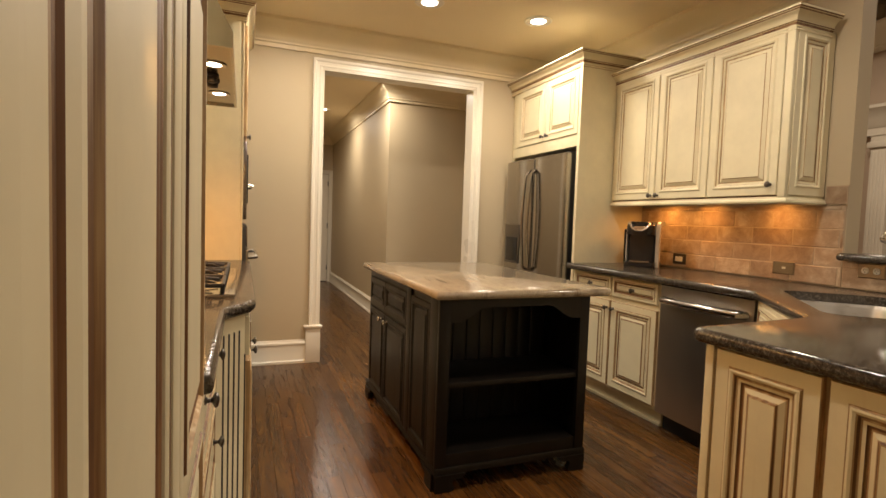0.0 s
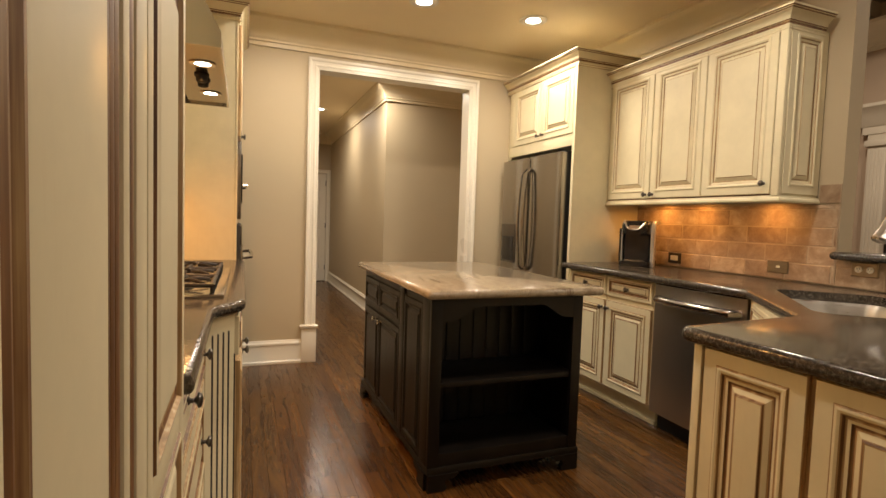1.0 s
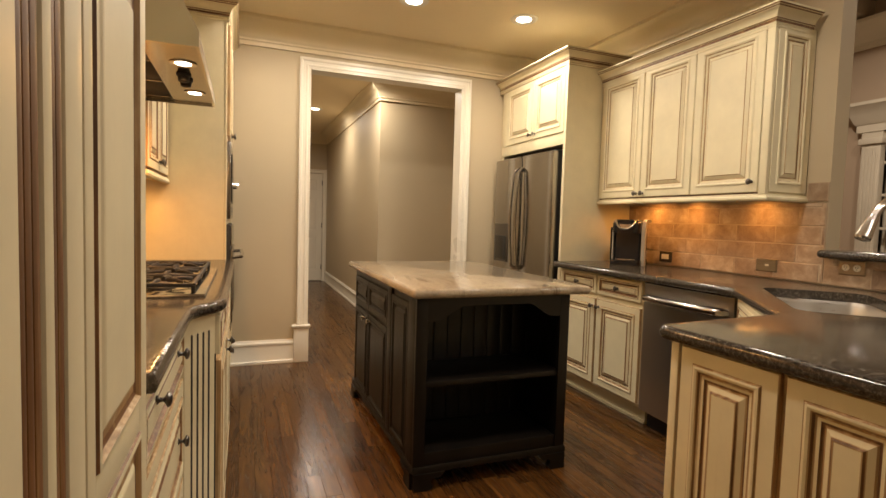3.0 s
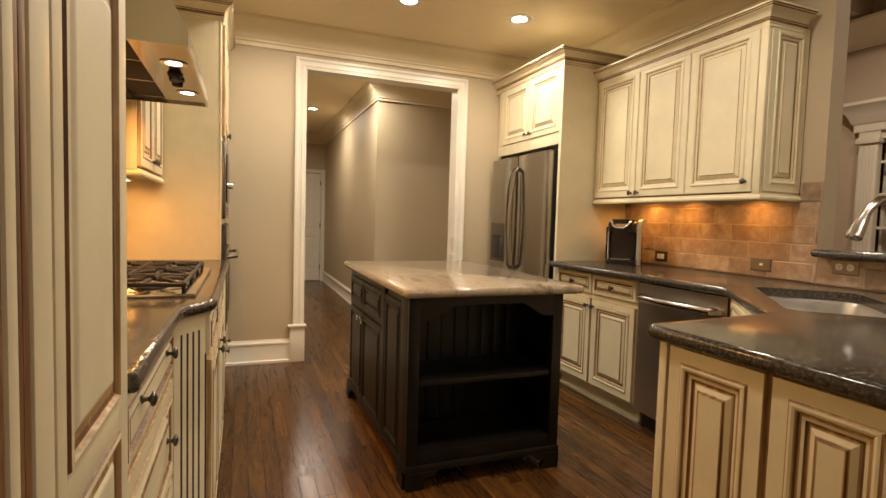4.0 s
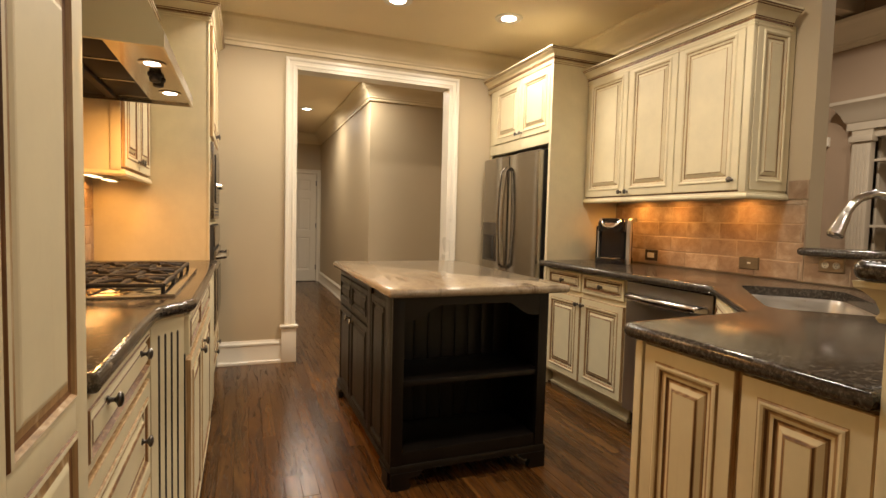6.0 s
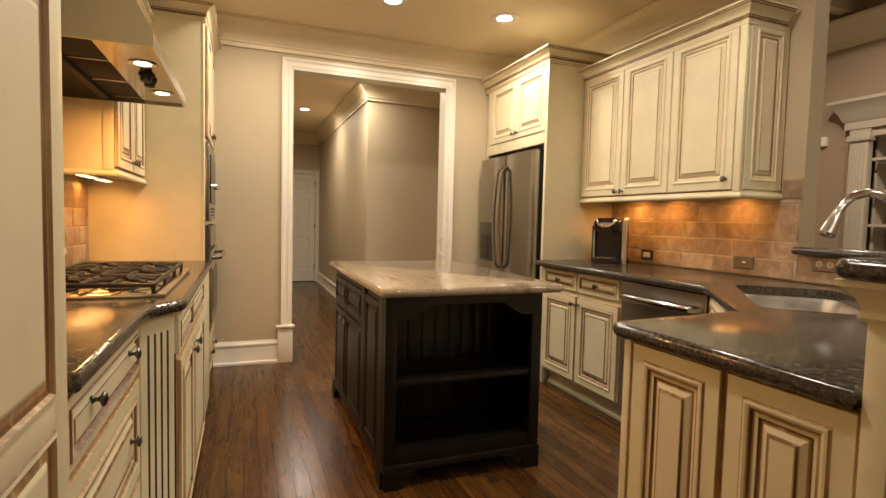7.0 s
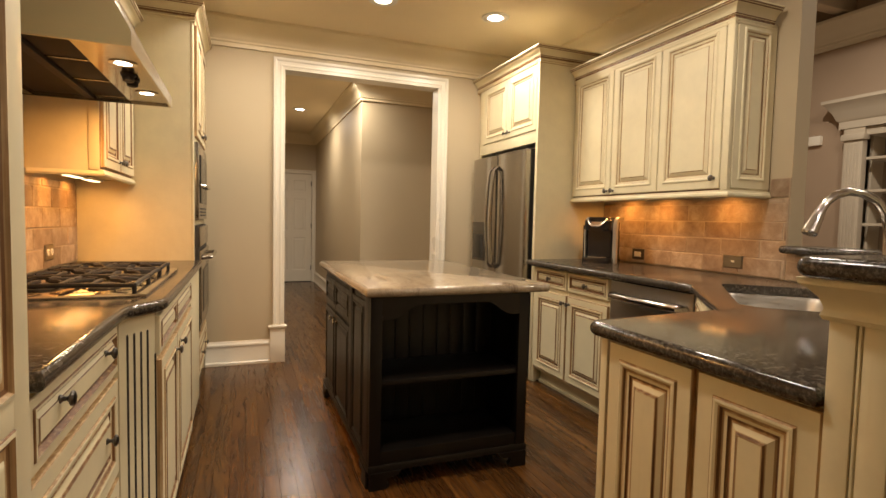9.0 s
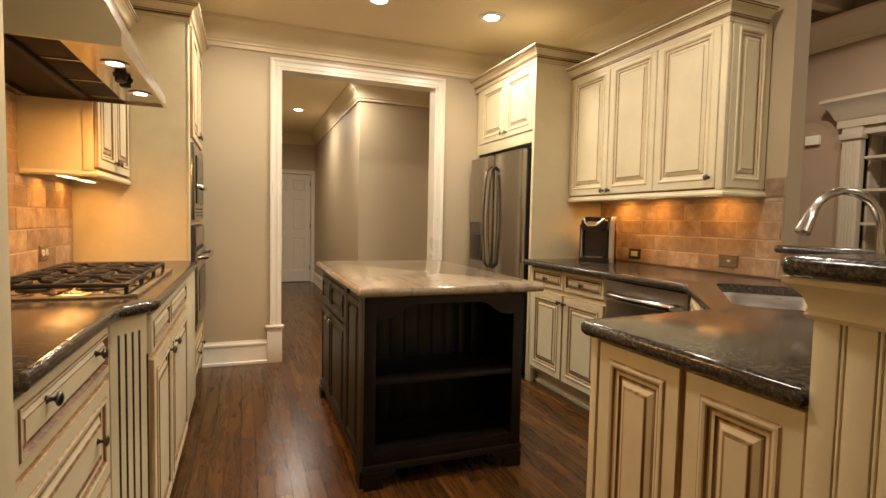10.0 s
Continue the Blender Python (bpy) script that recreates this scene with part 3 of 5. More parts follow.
part("handle", tube(bmesh.new(), [(2.49, 4.2, 0.62), (2.44, 4.24, 0.63), (2.43, 4.57, 0.63), (2.44, 4.9, 0.63), (2.49, 4.94, 0.62)], 0.0115, 10), CHROME, drawer)
b = boxed(2.482, 2.494, 4.73, 4.97, 0.86, 1.20, 0.006)
disp = part("dispenser", b, PEWTER, far_door, "dark water dispenser recess")
part("dispenser_bay", boxed(2.4795, 2.483, 4.75, 4.95, 0.88, 1.09, 0.002), BLACK, disp)
part("badge", lathe(bmesh.new(), side("-x", 2.498), 4.22, 1.675, [(0.014, -0.01), (0.014, 0.0035), (0.011, 0.005)], 16), PEWTER, near_door, "round plain maker badge")
for y in (4.13, 4.98):
    part("hinge_cover", boxed(2.53, 2.63, y - 0.03, y + 0.03, 1.743, 1.772, 0.006), MATTBLACK, fr)

# base cabinets
FB = side("-x", 2.560)


def base_unit(y0, y1, knob_at):
    c = thing("base_cabinet", (2.87, (y0 + y1) / 2, 0), "cream glazed base cabinet with one drawer over one door", "cabinet", "kitchen base cabinets")
    part("carcass", boxed(2.582, 3.197, y0, y1, 0.105, CT0 - 0.001, 0.002), CREAM, c)
    part("toe_kick", boxed(2.635, 2.65, y0, y1, 0.0, 0.105), CREAM, c)
    part("toe_trim", boxed(2.622, 2.636, y0, y1, 0.0, 0.02, 0.004), CREAM, c)
    part("reveal", boxed(2.577, 2.5825, y0 + 0.004, y1 - 0.004, 0.13, 0.88), CREAM, c)
    dr = panel("drawer_front", FB, y0 + 0.008, y1 - 0.008, 0.747, 0.876, c, DRAWER)
    knob(FB, (y0 + y1) / 2, 0.809, dr)
    d = panel("door", FB, y0 + 0.008, y1 - 0.008, 0.133, 0.712, c)
    knob(FB, knob_at, 0.662, d)
    return c


base_unit(3.590, 4.000, 3.622)
base_unit(3.165, 3.589, 3.558)
part_end = thing("base_end_leg", (2.58, 3.998, 0), "cream square end post of the base cabinets", "cabinet post")
part("post", boxed(2.572, 2.60, 4.001, 4.027, 0.0, CT0 - 0.002, 0.003), CREAM, part_end)

# dishwasher
dw = thing("dishwasher", (2.85, 2.84, 0), "stainless steel dishwasher with a bowed bar handle", "dishwasher")
part("tub", boxed(2.60, 3.15, 2.540, 3.146, 0.10, 0.872), MATTBLACK, dw)
b = prism(bmesh.new(), [(2.60, 2.544)] + [(2.558 - 0.014 * math.sin(math.pi * i / 16), 2.544 + 0.598 * i / 16) for i in range(17)] + [(2.60, 3.142)], 0.115, 0.877)
part("door", b, metal("dishwasher_steel", (0.56, 0.53, 0.49), 0.34, (0.4, 0.4, 0.05), 0.03, 0), dw)
part("control_strip", boxed(2.548, 2.60, 2.55, 3.136, 0.8775, 0.8865, 0.001), BLACK, dw)
part("toe_panel", boxed(2.63, 2.645, 2.544, 3.142, 0.0, 0.11), MATTBLACK, dw)
pts = [(2.556, 3.10, 0.795), (2.530, 3.09, 0.798)] + [(2.512 - 0.026 * math.sin(math.pi * i / 10), 3.08 - 0.475 * i / 10, 0.798) for i in range(11)] + [(2.530, 2.595, 0.798), (2.556, 2.585, 0.795)]
part("handle", tube(bmesh.new(), pts, 0.022, 14), STEEL, dw)
part("badge", lathe(bmesh.new(), side("-x", 2.553), 2.62, 0.24, [(0.013, -0.004), (0.013, 0.003), (0.010, 0.0045)], 14), CHROME, dw, "round plain maker badge")

# corner sink cabinet, set across the corner
DA, DB_ = (2.545, 2.535), (2.055, 2.045)
corner = thing("corner_sink_cabinet", (2.6, 2.2, 0), "cream glazed corner sink cabinet set at an angle", "cabinet", "kitchen base cabinets")
b = prism(bmesh.new(), [(2.565, 2.535), (2.075, 2.02), (2.075, 1.40), (3.19, 1.40), (3.19, 2.535)], 0.105, 0.66)
part("carcass", b, CREAM, corner)
part("face_board", prism(bmesh.new(), [(2.565, 2.535), (2.075, 2.025), (2.095, 2.005), (2.585, 2.515)], 0.66, CT0 - 0.002), CREAM, corner)
FS = slanted((2.560, 2.530), (2.070, 2.020))
panel("false_drawer", lambda u, v, d: FS(u, v, d + 0.004), 0.03, 0.66, 0.738, 0.866, corner, DRAWER)
for u0, u1 in ((0.03, 0.34), (0.35, 0.66)):
    panel("door", lambda u, v, d: FS(u, v, d + 0.004), u0, u1, 0.138, 0.716, corner)

# peninsula end with two doors
PX = 1.479
pen = thing("peninsula_cabinet", (1.75, 1.65, 0), "cream glazed peninsula end cabinet with two raised-panel doors", "cabinet", "kitchen base cabinets")
part("carcass", boxed(PX + 0.02, 2.06, 1.270, 1.870, 0.0, CT0 - 0.002, 0.002), CREAM, pen)
FP = side("-x", PX)
part("reveal", boxed(PX + 0.014, PX + 0.0205, 1.272, 1.862, 0.02, 0.886), SOFTGLAZE, pen)
for u0, u1 in ((1.554, 1.838), (1.272, 1.539)):
    panel("door", FP, u0, u1, 0.03, 0.884, pen)
part("corner_stile", boxed(PX - 0.002, PX + 0.03, 1.845, 1.872, 0.0, 0.887, 0.004), CREAM, pen)

# dark granite worktop with the sink cut out
S0 = Vector((2.62, 2.435))
SD, SN = Vector((-0.7071, -0.7071)), Vector((0.7071, -0.7071))
SC = S0 + SD * 0.27 + SN * 0.20
outline = [(3.196, 4.026), (2.492, 4.026), (2.492, 2.505), (2.025, 1.955), (1.449, 1.908), (1.455, 1.2685), (3.196, 1.2685)]
poly = rounded(outline, [0, 0.012, 0.03, 0.03, 0.035, 0, 0], 6)
def sink_ring(inset, n=6):
    hw, hd, r = 0.385 - inset, 0.205 - inset, 0.07
    pts = []
    for sx, sy in ((1, 1), (-1, 1), (-1, -1), (1, -1)):
        for i in range(n + 1):
            a = math.pi / 2 * (i / n + {(1, 1): 0, (-1, 1): 1, (-1, -1): 2, (1, -1): 3}[(sx, sy)])
            pts.append((sx * (hw - r) + r * math.cos(a), sy * (hd - r) + r * math.sin(a)))
    c = SC
    return [(c + SD * p[0] + SN * p[1]) for p in pts]


def slab_with_hole(poly, hole, z0, z1, nose):
    """A bullnosed stone top with a polished cut-out."""
    b = slab(bmesh.new(), poly, z0, z1, nose)
    flats = [f for f in b.faces if len(f.verts) == len(poly)]
    for f in flats:
        z = f.verts[0].co.z
        rim = list(f.edges)
        b.faces.remove(f)
        vs = [b.verts.new((p[0], p[1], z)) for p in hole]
        rim += [b.edges.new((vs[n], vs[(n + 1) % len(vs)])) for n in range(len(vs))]
        bmesh.ops.triangle_fill(b, use_beauty=True, use_dissolve=False, edges=rim)
        if z < (z0 + z1) / 2:
            low = vs
        else:
            high = vs
    for n in range(len(hole)):
        b.faces.new((low[n], low[(n + 1) % len(hole)], high[(n + 1) % len(hole)], high[n]))
    return b


top = part("worktop", slab_with_hole(poly, sink_ring(0.0), CT0, CT1, 0.018), DARK_GRANITE, None)
tagged(top, "polished dark speckled granite worktop with a bullnose edge", "worktop")

sink = thing("sink", (SC.x, SC.y, 0.7), "undermounted stainless steel sink basin", "sink")
b = bmesh.new()
loops = []
for inset, z in ((-0.02, CT0 - 0.001), (-0.004, CT0 - 0.001), (0.002, CT0 - 0.02), (0.012, 0.74), (0.03, 0.715), (0.08, 0.705), (0.16, 0.703)):
    loops.append([b.verts.new((p.x, p.y, z)) for p in sink_ring(inset)])
for a, c in zip(loops, loops[1:]):
    for i in range(len(a)):
        b.faces.new((a[i], a[(i + 1) % len(a)], c[(i + 1) % len(a)], c[i]))
b.faces.new(loops[-1])
part("basin", b, metal("brushed_sink_steel", (0.68, 0.65, 0.60), 0.34, (1, 1, 8), 0.04), sink)
part("drain", lathe(bmesh.new(), lambda u, v, d: (u, v, 0.7035 + d), SC.x, SC.y, [(0.055, 0), (0.055, 0.003), (0.045, 0.004), (0.04, 0.001)], 20), CHROME, sink)

fa = thing("faucet", (2.80, 1.885, CT1), "brushed nickel gooseneck pull-down faucet", "faucet")
fx, fy = 2.80, 1.885
hx, hy = 2.52, 1.985
b = lathe(bmesh.new(), lambda u, v, d: (u, v, CT1 + d), fx, fy, [(0.030, 0), (0.030, 0.008), (0.024, 0.014), (0.021, 0.05), (0.021, 0.12), (0.016, 0.13)], 18)
part("body", b, CHROME, fa)
ARC = ((0, 1.04), (0, 1.16), (0.015, 1.223), (0.075, 1.278), (0.185, 1.318), (0.37, 1.345), (0.558, 1.352), (0.737, 1.335), (0.84, 1.308), (0.906, 1.277))
pts = [(fx + (hx - fx) * k, fy + (hy - fy) * k, z) for k, z in ARC]
part("spout", tube(bmesh.new(), pts, 0.0160, 14), CHROME, fa)
e = Vector(pts[-1])
dirn = (Vector((fx + (hx - fx) * 1.047, fy + (hy - fy) * 1.047, 1.186)) - e).normalized()
part("spray_head", tube(bmesh.new(), [e, e + dirn * 0.006, e + dirn * 0.05, e + dirn * 0.090, e + dirn * 0.099], [0.017, 0.019, 0.0235, 0.029, 0.024], 16), CHROME, fa)
part("spray_button", tube(bmesh.new(), [e + dirn * 0.045 + Vector((0.018, 0.004, 0.010)), e + dirn * 0.075 + Vector((0.022, 0.004, 0.010))], 0.006, 8), BLACK, fa, "black spray button")
part("lever", tube(bmesh.new(), [(fx, fy, CT1 + 0.085), (fx + 0.02, fy - 0.03, CT1 + 0.09), (fx + 0.03, fy - 0.085, CT1 + 0.12)], [0.012, 0.010, 0.007], 10), CHROME, fa)

# half wall behind the sink with a granite ledge
setting("bar_wall_east", boxed(XR, XR + 0.085, 1.270, END - 0.001, 0.0, 1.076), WALL, "low painted wall behind the corner sink", "half wall")
tagged(part("bar_ledge", slab(bmesh.new(), rounded([(3.34, 2.54), (3.105, 2.54), (3.105, 1.272), (3.34, 1.272)], [0, 0.03, 0, 0]), 1.0765, 1.117, 0.018), DARK_GRANITE, None), "dark granite ledge on the low wall behind the sink", "counter ledge")

# near bar wall, clad in beadboard, with its granite top
bar = thing("bar_wall", (2.3, 1.2, 0), "cream beadboard bar wall with a moulded top", "bar wall")
BX, BB, BF = 1.470, 1.267, 0.99
part("core", boxed(BX + 0.008, 3.285, BF + 0.008, BB, 0.0, 1.122), CREAM, bar)
y = BB
for i in range(5):
    part("board", boxed(BX, BX + 0.009, y - 0.0450, y - 0.0015, 0.0, 1.085, 0.003), CREAM, bar)
    part("bead", boxed(BX + 0.0012, BX + 0.009, y - 0.0525, y - 0.0475, 0.0, 1.085, 0.0022), CREAM, bar)
    y -= 0.0545
x = BX + 0.012
for i in range(24):
    part("board", boxed(x + 0.001, x + 0.0465, BF, BF + 0.009, 0.0, 1.085, 0.0025), CREAM, bar)
    x += 0.0545
b = mould(bmesh.new(), [(3.285, BF), (BX, BF), (BX, BB), (3.0, BB)][::-1], [(-0.004, 1.052), (0.006, 1.052), (0.010, 1.060), (0.006, 1.069), (0.006, 1.074), (0.011, 1.090), (0.024, 1.106), (0.034, 1.113), (0.036, 1.1245), (-0.004, 1.1245)])
part("cove", b, CREAM, bar)
tagged(part("bar_counter", slab(bmesh.new(), rounded([(1.416, 0.92), (3.30, 0.92), (3.30, 1.269), (3.09, 1.269), (3.09, 1.303), (1.416, 1.303)], [0.03, 0, 0, 0, 0, 0.03]), 1.125, 1.163, 0.018), DARK_GRANITE, None),
       "dark speckled granite bar top with a bullnose edge", "bar top")


# ---- island ----
isl = thing("kitchen_island", (1.43, 3.5, 0), "dark espresso wood kitchen island with open shelves and bracket feet", "kitchen island")
IX0, IX1, IY0, IY1, IT = 1.042, 1.832, 2.862, 4.215, 0.868
part("shelf_back", boxed(IX0 + 0.03, IX1 - 0.03, 3.22, 3.235, 0.10, IT), ESPRESSO, isl)
for i in range(9):
    x = IX0 + 0.06 + i * 0.0765
    part("back_board", boxed(x, x + 0.068, 3.213, 3.222, 0.16, IT - 0.03, 0.003), ESPRESSO, isl)
part("body", boxed(IX0 + 0.012, IX1 - 0.012, 3.236, IY1 - 0.01, 0.10, IT), ESPRESSO, isl)
part("side_panel", boxed(IX1 - 0.03, IX1 - 0.008, IY0 + 0.02, 3.24, 0.10, IT), ESPRESSO, isl)
part("side_panel", boxed(IX0 + 0.008, IX0 + 0.03, IY0 + 0.02, 3.24, 0.10, IT), ESPRESSO, isl)
for x0, x1 in ((IX0 - 0.002, IX0 + 0.052), (IX1 - 0.052, IX1)):
    part("stile", boxed(x0, x1, IY0, IY0 + 0.022, 0.09, IT, 0.003), ESPRESSO, isl)
part("shelf", boxed(IX0 + 0.03, IX1 - 0.03, IY0 + 0.012, 3.213, 0.462, 0.487, 0.003), ESPRESSO, isl)
part("bottom_shelf", boxed(IX0 + 0.052, IX1 - 0.052, IY0 + 0.006, 3.213, 0.09, 0.165, 0.003), ESPRESSO, isl)
# arched valance
b = bmesh.new()
xa, xb = IX0 + 0.052, IX1 - 0.052
up, lo = [], []
for i in range(25):
    t = i / 24
    s = min(1.0, max(0.0, (min(t, 1 - t) - 0.06) / 0.20))
    up.append((xa + (xb - xa) * t, IT))
    lo.append((xa + (xb - xa) * t, IT - 0.105 + 0.065 * (s * s * (3 - 2 * s))))
for y in (IY0 + 0.001, IY0 + 0.02):
    vu = [b.verts.new((x, y, z)) for x, z in up]
    vl = [b.verts.new((x, y, z)) for x, z in lo]
    for i in range(24):
        b.faces.new((vu[i], vu[i + 1], vl[i + 1], vl[i]))
    if y > IY0 + 0.01:
        for i in range(24):
            b.faces.new((vl[i], vl[i + 1], pl[i + 1], pl[i]))
    pl = vl
part("valance", b, ESPRESSO, isl)
# left side: two drawers, two doors and a near panel
FI = side("-x", IX0)
IW = [ESPRESSO, ESPRESSO, ESPRESSO]
IDOOR = [(i * 0.62, d * 0.8, m) for i, d, m in RAISED]
for u0, u1, ku in ((3.790, 4.160, 3.845), (3.358, 3.783, 3.722)):
    panel("drawer_front", FI, u0, u1, 0.655, 0.828, isl, IDOOR, IW)
    d = panel("door", FI, u0, u1, 0.10, 0.632, isl, IDOOR, IW)
    part("knob", lathe(bmesh.new(), FI, ku, 0.596, KNOB, 12), CHROME, d, "satin nickel knob")
panel("end_panel", FI, 2.99, 3.275, 0.11, 0.828, isl, [(i * 0.62, d * 0.8, m) for i, d, m in RAISED], IW)
part("stile", boxed(IX0 - 0.002, IX0 + 0.03, IY0 + 0.0225, 2.985, 0.09, IT, 0.003), ESPRESSO, isl)
part("stile", boxed(IX0 - 0.001, IX0 + 0.02, 3.28, 3.352, 0.09, IT, 0.003), ESPRESSO, isl)
panel("end_panel", side("+x", IX1 - 0.008), 2.95, 4.12, 0.12, 0.85, isl, [(i * 0.62, d * 0.8, m) for i, d, m in RAISED], IW)
b = mould(bmesh.new(), [(IX0, IY1), (IX0, IY0), (IX1, IY0), (IX1, IY1)], [(-0.02, 0.078), (-0.02, 0.108), (0.002, 0.108), (0.005, 0.102), (0.005, 0.078)])
part("base_mould", b, ESPRESSO, isl)


def bracket_foot(cx, cy, sx, sy):
    """An ogee bracket foot: two scrolled wings that meet at the corner."""
    b = bmesh.new()
    shape = [(0, 0), (0.075, 0), (0.088, 0.006), (0.092, 0.020), (0.082, 0.034), (0.083, 0.046), (0.096, 0.054), (0.118, 0.052), (0.135, 0.060), (0.148, 0.078), (0, 0.078)]
    for wing in (0, 1):
        lo_, hi_ = [], []
        for a, z in shape:
            o0, o1 = -0.012, 0.016
            if wing == 0:
                lo_.append(b.verts.new((cx + sx * a, cy + sy * o0, z)))
                hi_.append(b.verts.new((cx + sx * a, cy + sy * o1, z)))
            else:
                lo_.append(b.verts.new((cx + sx * o0, cy + sy * (a + 0.017), z)))
                hi_.append(b.verts.new((cx + sx * o1, cy + sy * (a + 0.017), z)))
        m = len(shape)
        b.faces.new(lo_[::-1])
        b.faces.new(hi_)
        for i in range(m):
            b.faces.new((lo_[i], lo_[(i + 1) % m], hi_[(i + 1) % m], hi_[i]))
    return part("foot", b, ESPRESSO, isl)


for cx, cy, sx, sy in ((IX0, IY0, 1, 1), (IX1, IY0, -1, 1), (IX0, IY1, 1, -1), (IX1, IY1, -1, -1)):
    bracket_foot(cx, cy, sx, sy)
tagged(part("island_top", slab(bmesh.new(), rounded([(1.008, 2.825), (1.935, 2.825), (1.935, 4.275), (1.008, 4.275)], 0.022), 0.8685, 0.910, 0.018), LIGHT_GRANITE, None),
       "polished beige granite island top with an eased edge", "worktop")


# ---- cabinets on the left ----
# tall pantry beside the camera
pan = thing("pantry_cabinet", (-0.1, 1.2, 0), "tall cream glazed pantry cabinet with raised-panel doors", "cabinet", "kitchen tall cabinets")
PF, PE = 0.175, 1.777
part("carcass", boxed(XL + 0.002, PF - 0.02, 0.30, PE, 0.0, 2.42, 0.003), CREAM, pan)
part("face_stile", boxed(PF - 0.02, PF - 0.003, PE - 0.006, PE + 0.0005, 0.0, 2.42, 0.002), CREAM, pan)
part("reveal", boxed(PF - 0.0205, PF - 0.016, 0.34, PE - 0.006, 0.08, 2.36), GLAZE, pan)
FPN = side("+x", PF)
NEARINSET = [(0, -0.016, 0), (0, -0.001, 0), (0.001, 0.000, 1), (0.008, 0.001, 1), (0.015, -0.002, 1), (0.023, 0.0, 1), (0.031, -0.001, 1), (0.034, 0.0005, 0), (0.046, 0.0015, 0), (0.060, 0.0, 0),
             (0.063, -0.002, 1), (0.0675, -0.002, 1), (0.074, -0.001, 2), (0.090, 0.0, 0), (0.104, 0.001, 0)]
FARINSET = [(0, -0.016, 0), (0, -0.001, 0), (0.002, 0.003, 1), (0.009, 0.004, 0), (0.014, -0.003, 2), (0.022, -0.005, 1), (0.036, -0.003, 2), (0.042, 0.0, 0), (0.046, 0.001, 0)]


def framed_door(u0, u1, a, c, profile, bead=None):
    """A tall door: stiles and rails round three raised panels; bead is a glazed groove along a stile."""
    d = part("door", boxed(PF - 0.0155, PF - 0.012, u0, u1, 0.09, 2.35), CREAM, pan)
    stiles = [(u0, a), (c, u1)]
    if bead:
        stiles = [(u0, bead[0]), (bead[1], a), (c, u1)]
        part("bead", boxed(PF - 0.0119, PF - 0.003, bead[0], bead[1], 0.09, 2.35, 0.002), GLAZE, d, "brown glazed groove")
    for y0, y1 in stiles:
        part("stile", boxed(PF - 0.0118, PF, y0, y1, 0.09, 2.35, 0.004), CREAM, d)
    for z0, z1 in ((0.09, 0.16), (0.853, 0.905), (1.552, 1.60), (2.27, 2.35)):
        part("rail", boxed(PF - 0.0118, PF - 0.0004, a - 0.001, c + 0.001, z0, z1, 0.002), CREAM, d)
    for z0, z1 in ((0.16, 0.853), (0.905, 1.552), (1.60, 2.27)):
        panel("door_panel", FPN, a, c, z0, z1, d, profile)


framed_door(1.345, PE - 0.007, 1.441, 1.704, FARINSET, (1.400, 1.407))
framed_door(0.40, 1.234, 0.56, 1.081, NEARINSET)
for y0, y1 in ((1.2355, 1.2505), (1.2515, 1.2665), (1.2675, 1.2835), (1.3095, 1.3255), (1.3265, 1.3430)):
    part("reed", boxed(PF - 0.0158, PF - 0.002, y0, y1, 0.09, 2.35, 0.0045), GLAZE, pan, "brown glazed reed")
part("fillet", boxed(PF - 0.0158, PF + 0.001, 1.2845, 1.3085, 0.09, 2.35, 0.006), CREAM, pan)
cab_crown(pan, [(PF, 0.30), (PF, PE - 0.01), (XL + 0.05, PE - 0.01)], 2.505)

# drawer unit
dru = thing("drawer_cabinet", (-0.1, 2.18, 0), "cream glazed base cabinet with a stack of drawers", "cabinet", "kitchen base cabinets")
DF = 0.163
part("carcass", boxed(XL + 0.002, DF - 0.02, 1.792, 2.502, 0.0, LT0 - 0.001), CREAM, dru)
part("reveal", boxed(DF - 0.0205, DF - 0.014, 1.795, 2.50, 0.05, 0.876), CREAM, dru)
FD = side("+x", DF)
for z0, z1, kz in ((0.722, 0.866, 0.816), (0.405, 0.702, 0.565), (0.09, 0.388, 0.25)):
    d = panel("drawer_front", FD, 1.798, 2.496, z0, z1, dru, DRAWER if z0 > 0.7 else RAISED)
    for ky in (1.962, 2.343):
        knob(FD, ky, kz, d)

# fluted corner pilaster
A, B = (0.165, 2.503), (0.246, 2.622)
pil = thing("fluted_pilaster", (0.18, 2.6, 0), "cream fluted pilaster beside the cooktop cabinet", "pilaster")
L = (Vector(A) - Vector(B)).length
FPI = slanted(A, B)


b = prism(bmesh.new(), [A, B, (0.06, 2.632), (0.06, 2.503)], 0.0, LT0 - 0.001)
part("post", b, CREAM, pil)
# no grooves are cut: thin dark strips paint the shade of four flutes
for i in range(4):
    u = L * (0.22 + 0.187 * i)
    b = bmesh.new()
    w = 0.0038
    ring = [(u + w * math.cos(a * math.pi / 6), (0.822 if math.sin(a * math.pi / 6) >= 0 else 0.09) + w * 1.3 * math.sin(a * math.pi / 6)) for a in range(12)]
    f0 = [b.verts.new(FPI(p, q, 0.0012)) for p, q in ring]
    f1 = [b.verts.new(FPI(p, q, -0.004)) for p, q in ring]
    b.faces.new(f0)
    b.faces.new(f1[::-1])
    for k in range(12):
        b.faces.new((f0[k], f0[(k + 1) % 12], f1[(k + 1) % 12], f1[k]))
    part("flute_shade", b, SHADOWGAP, pil, "narrow dark strip standing for a shaded flute")

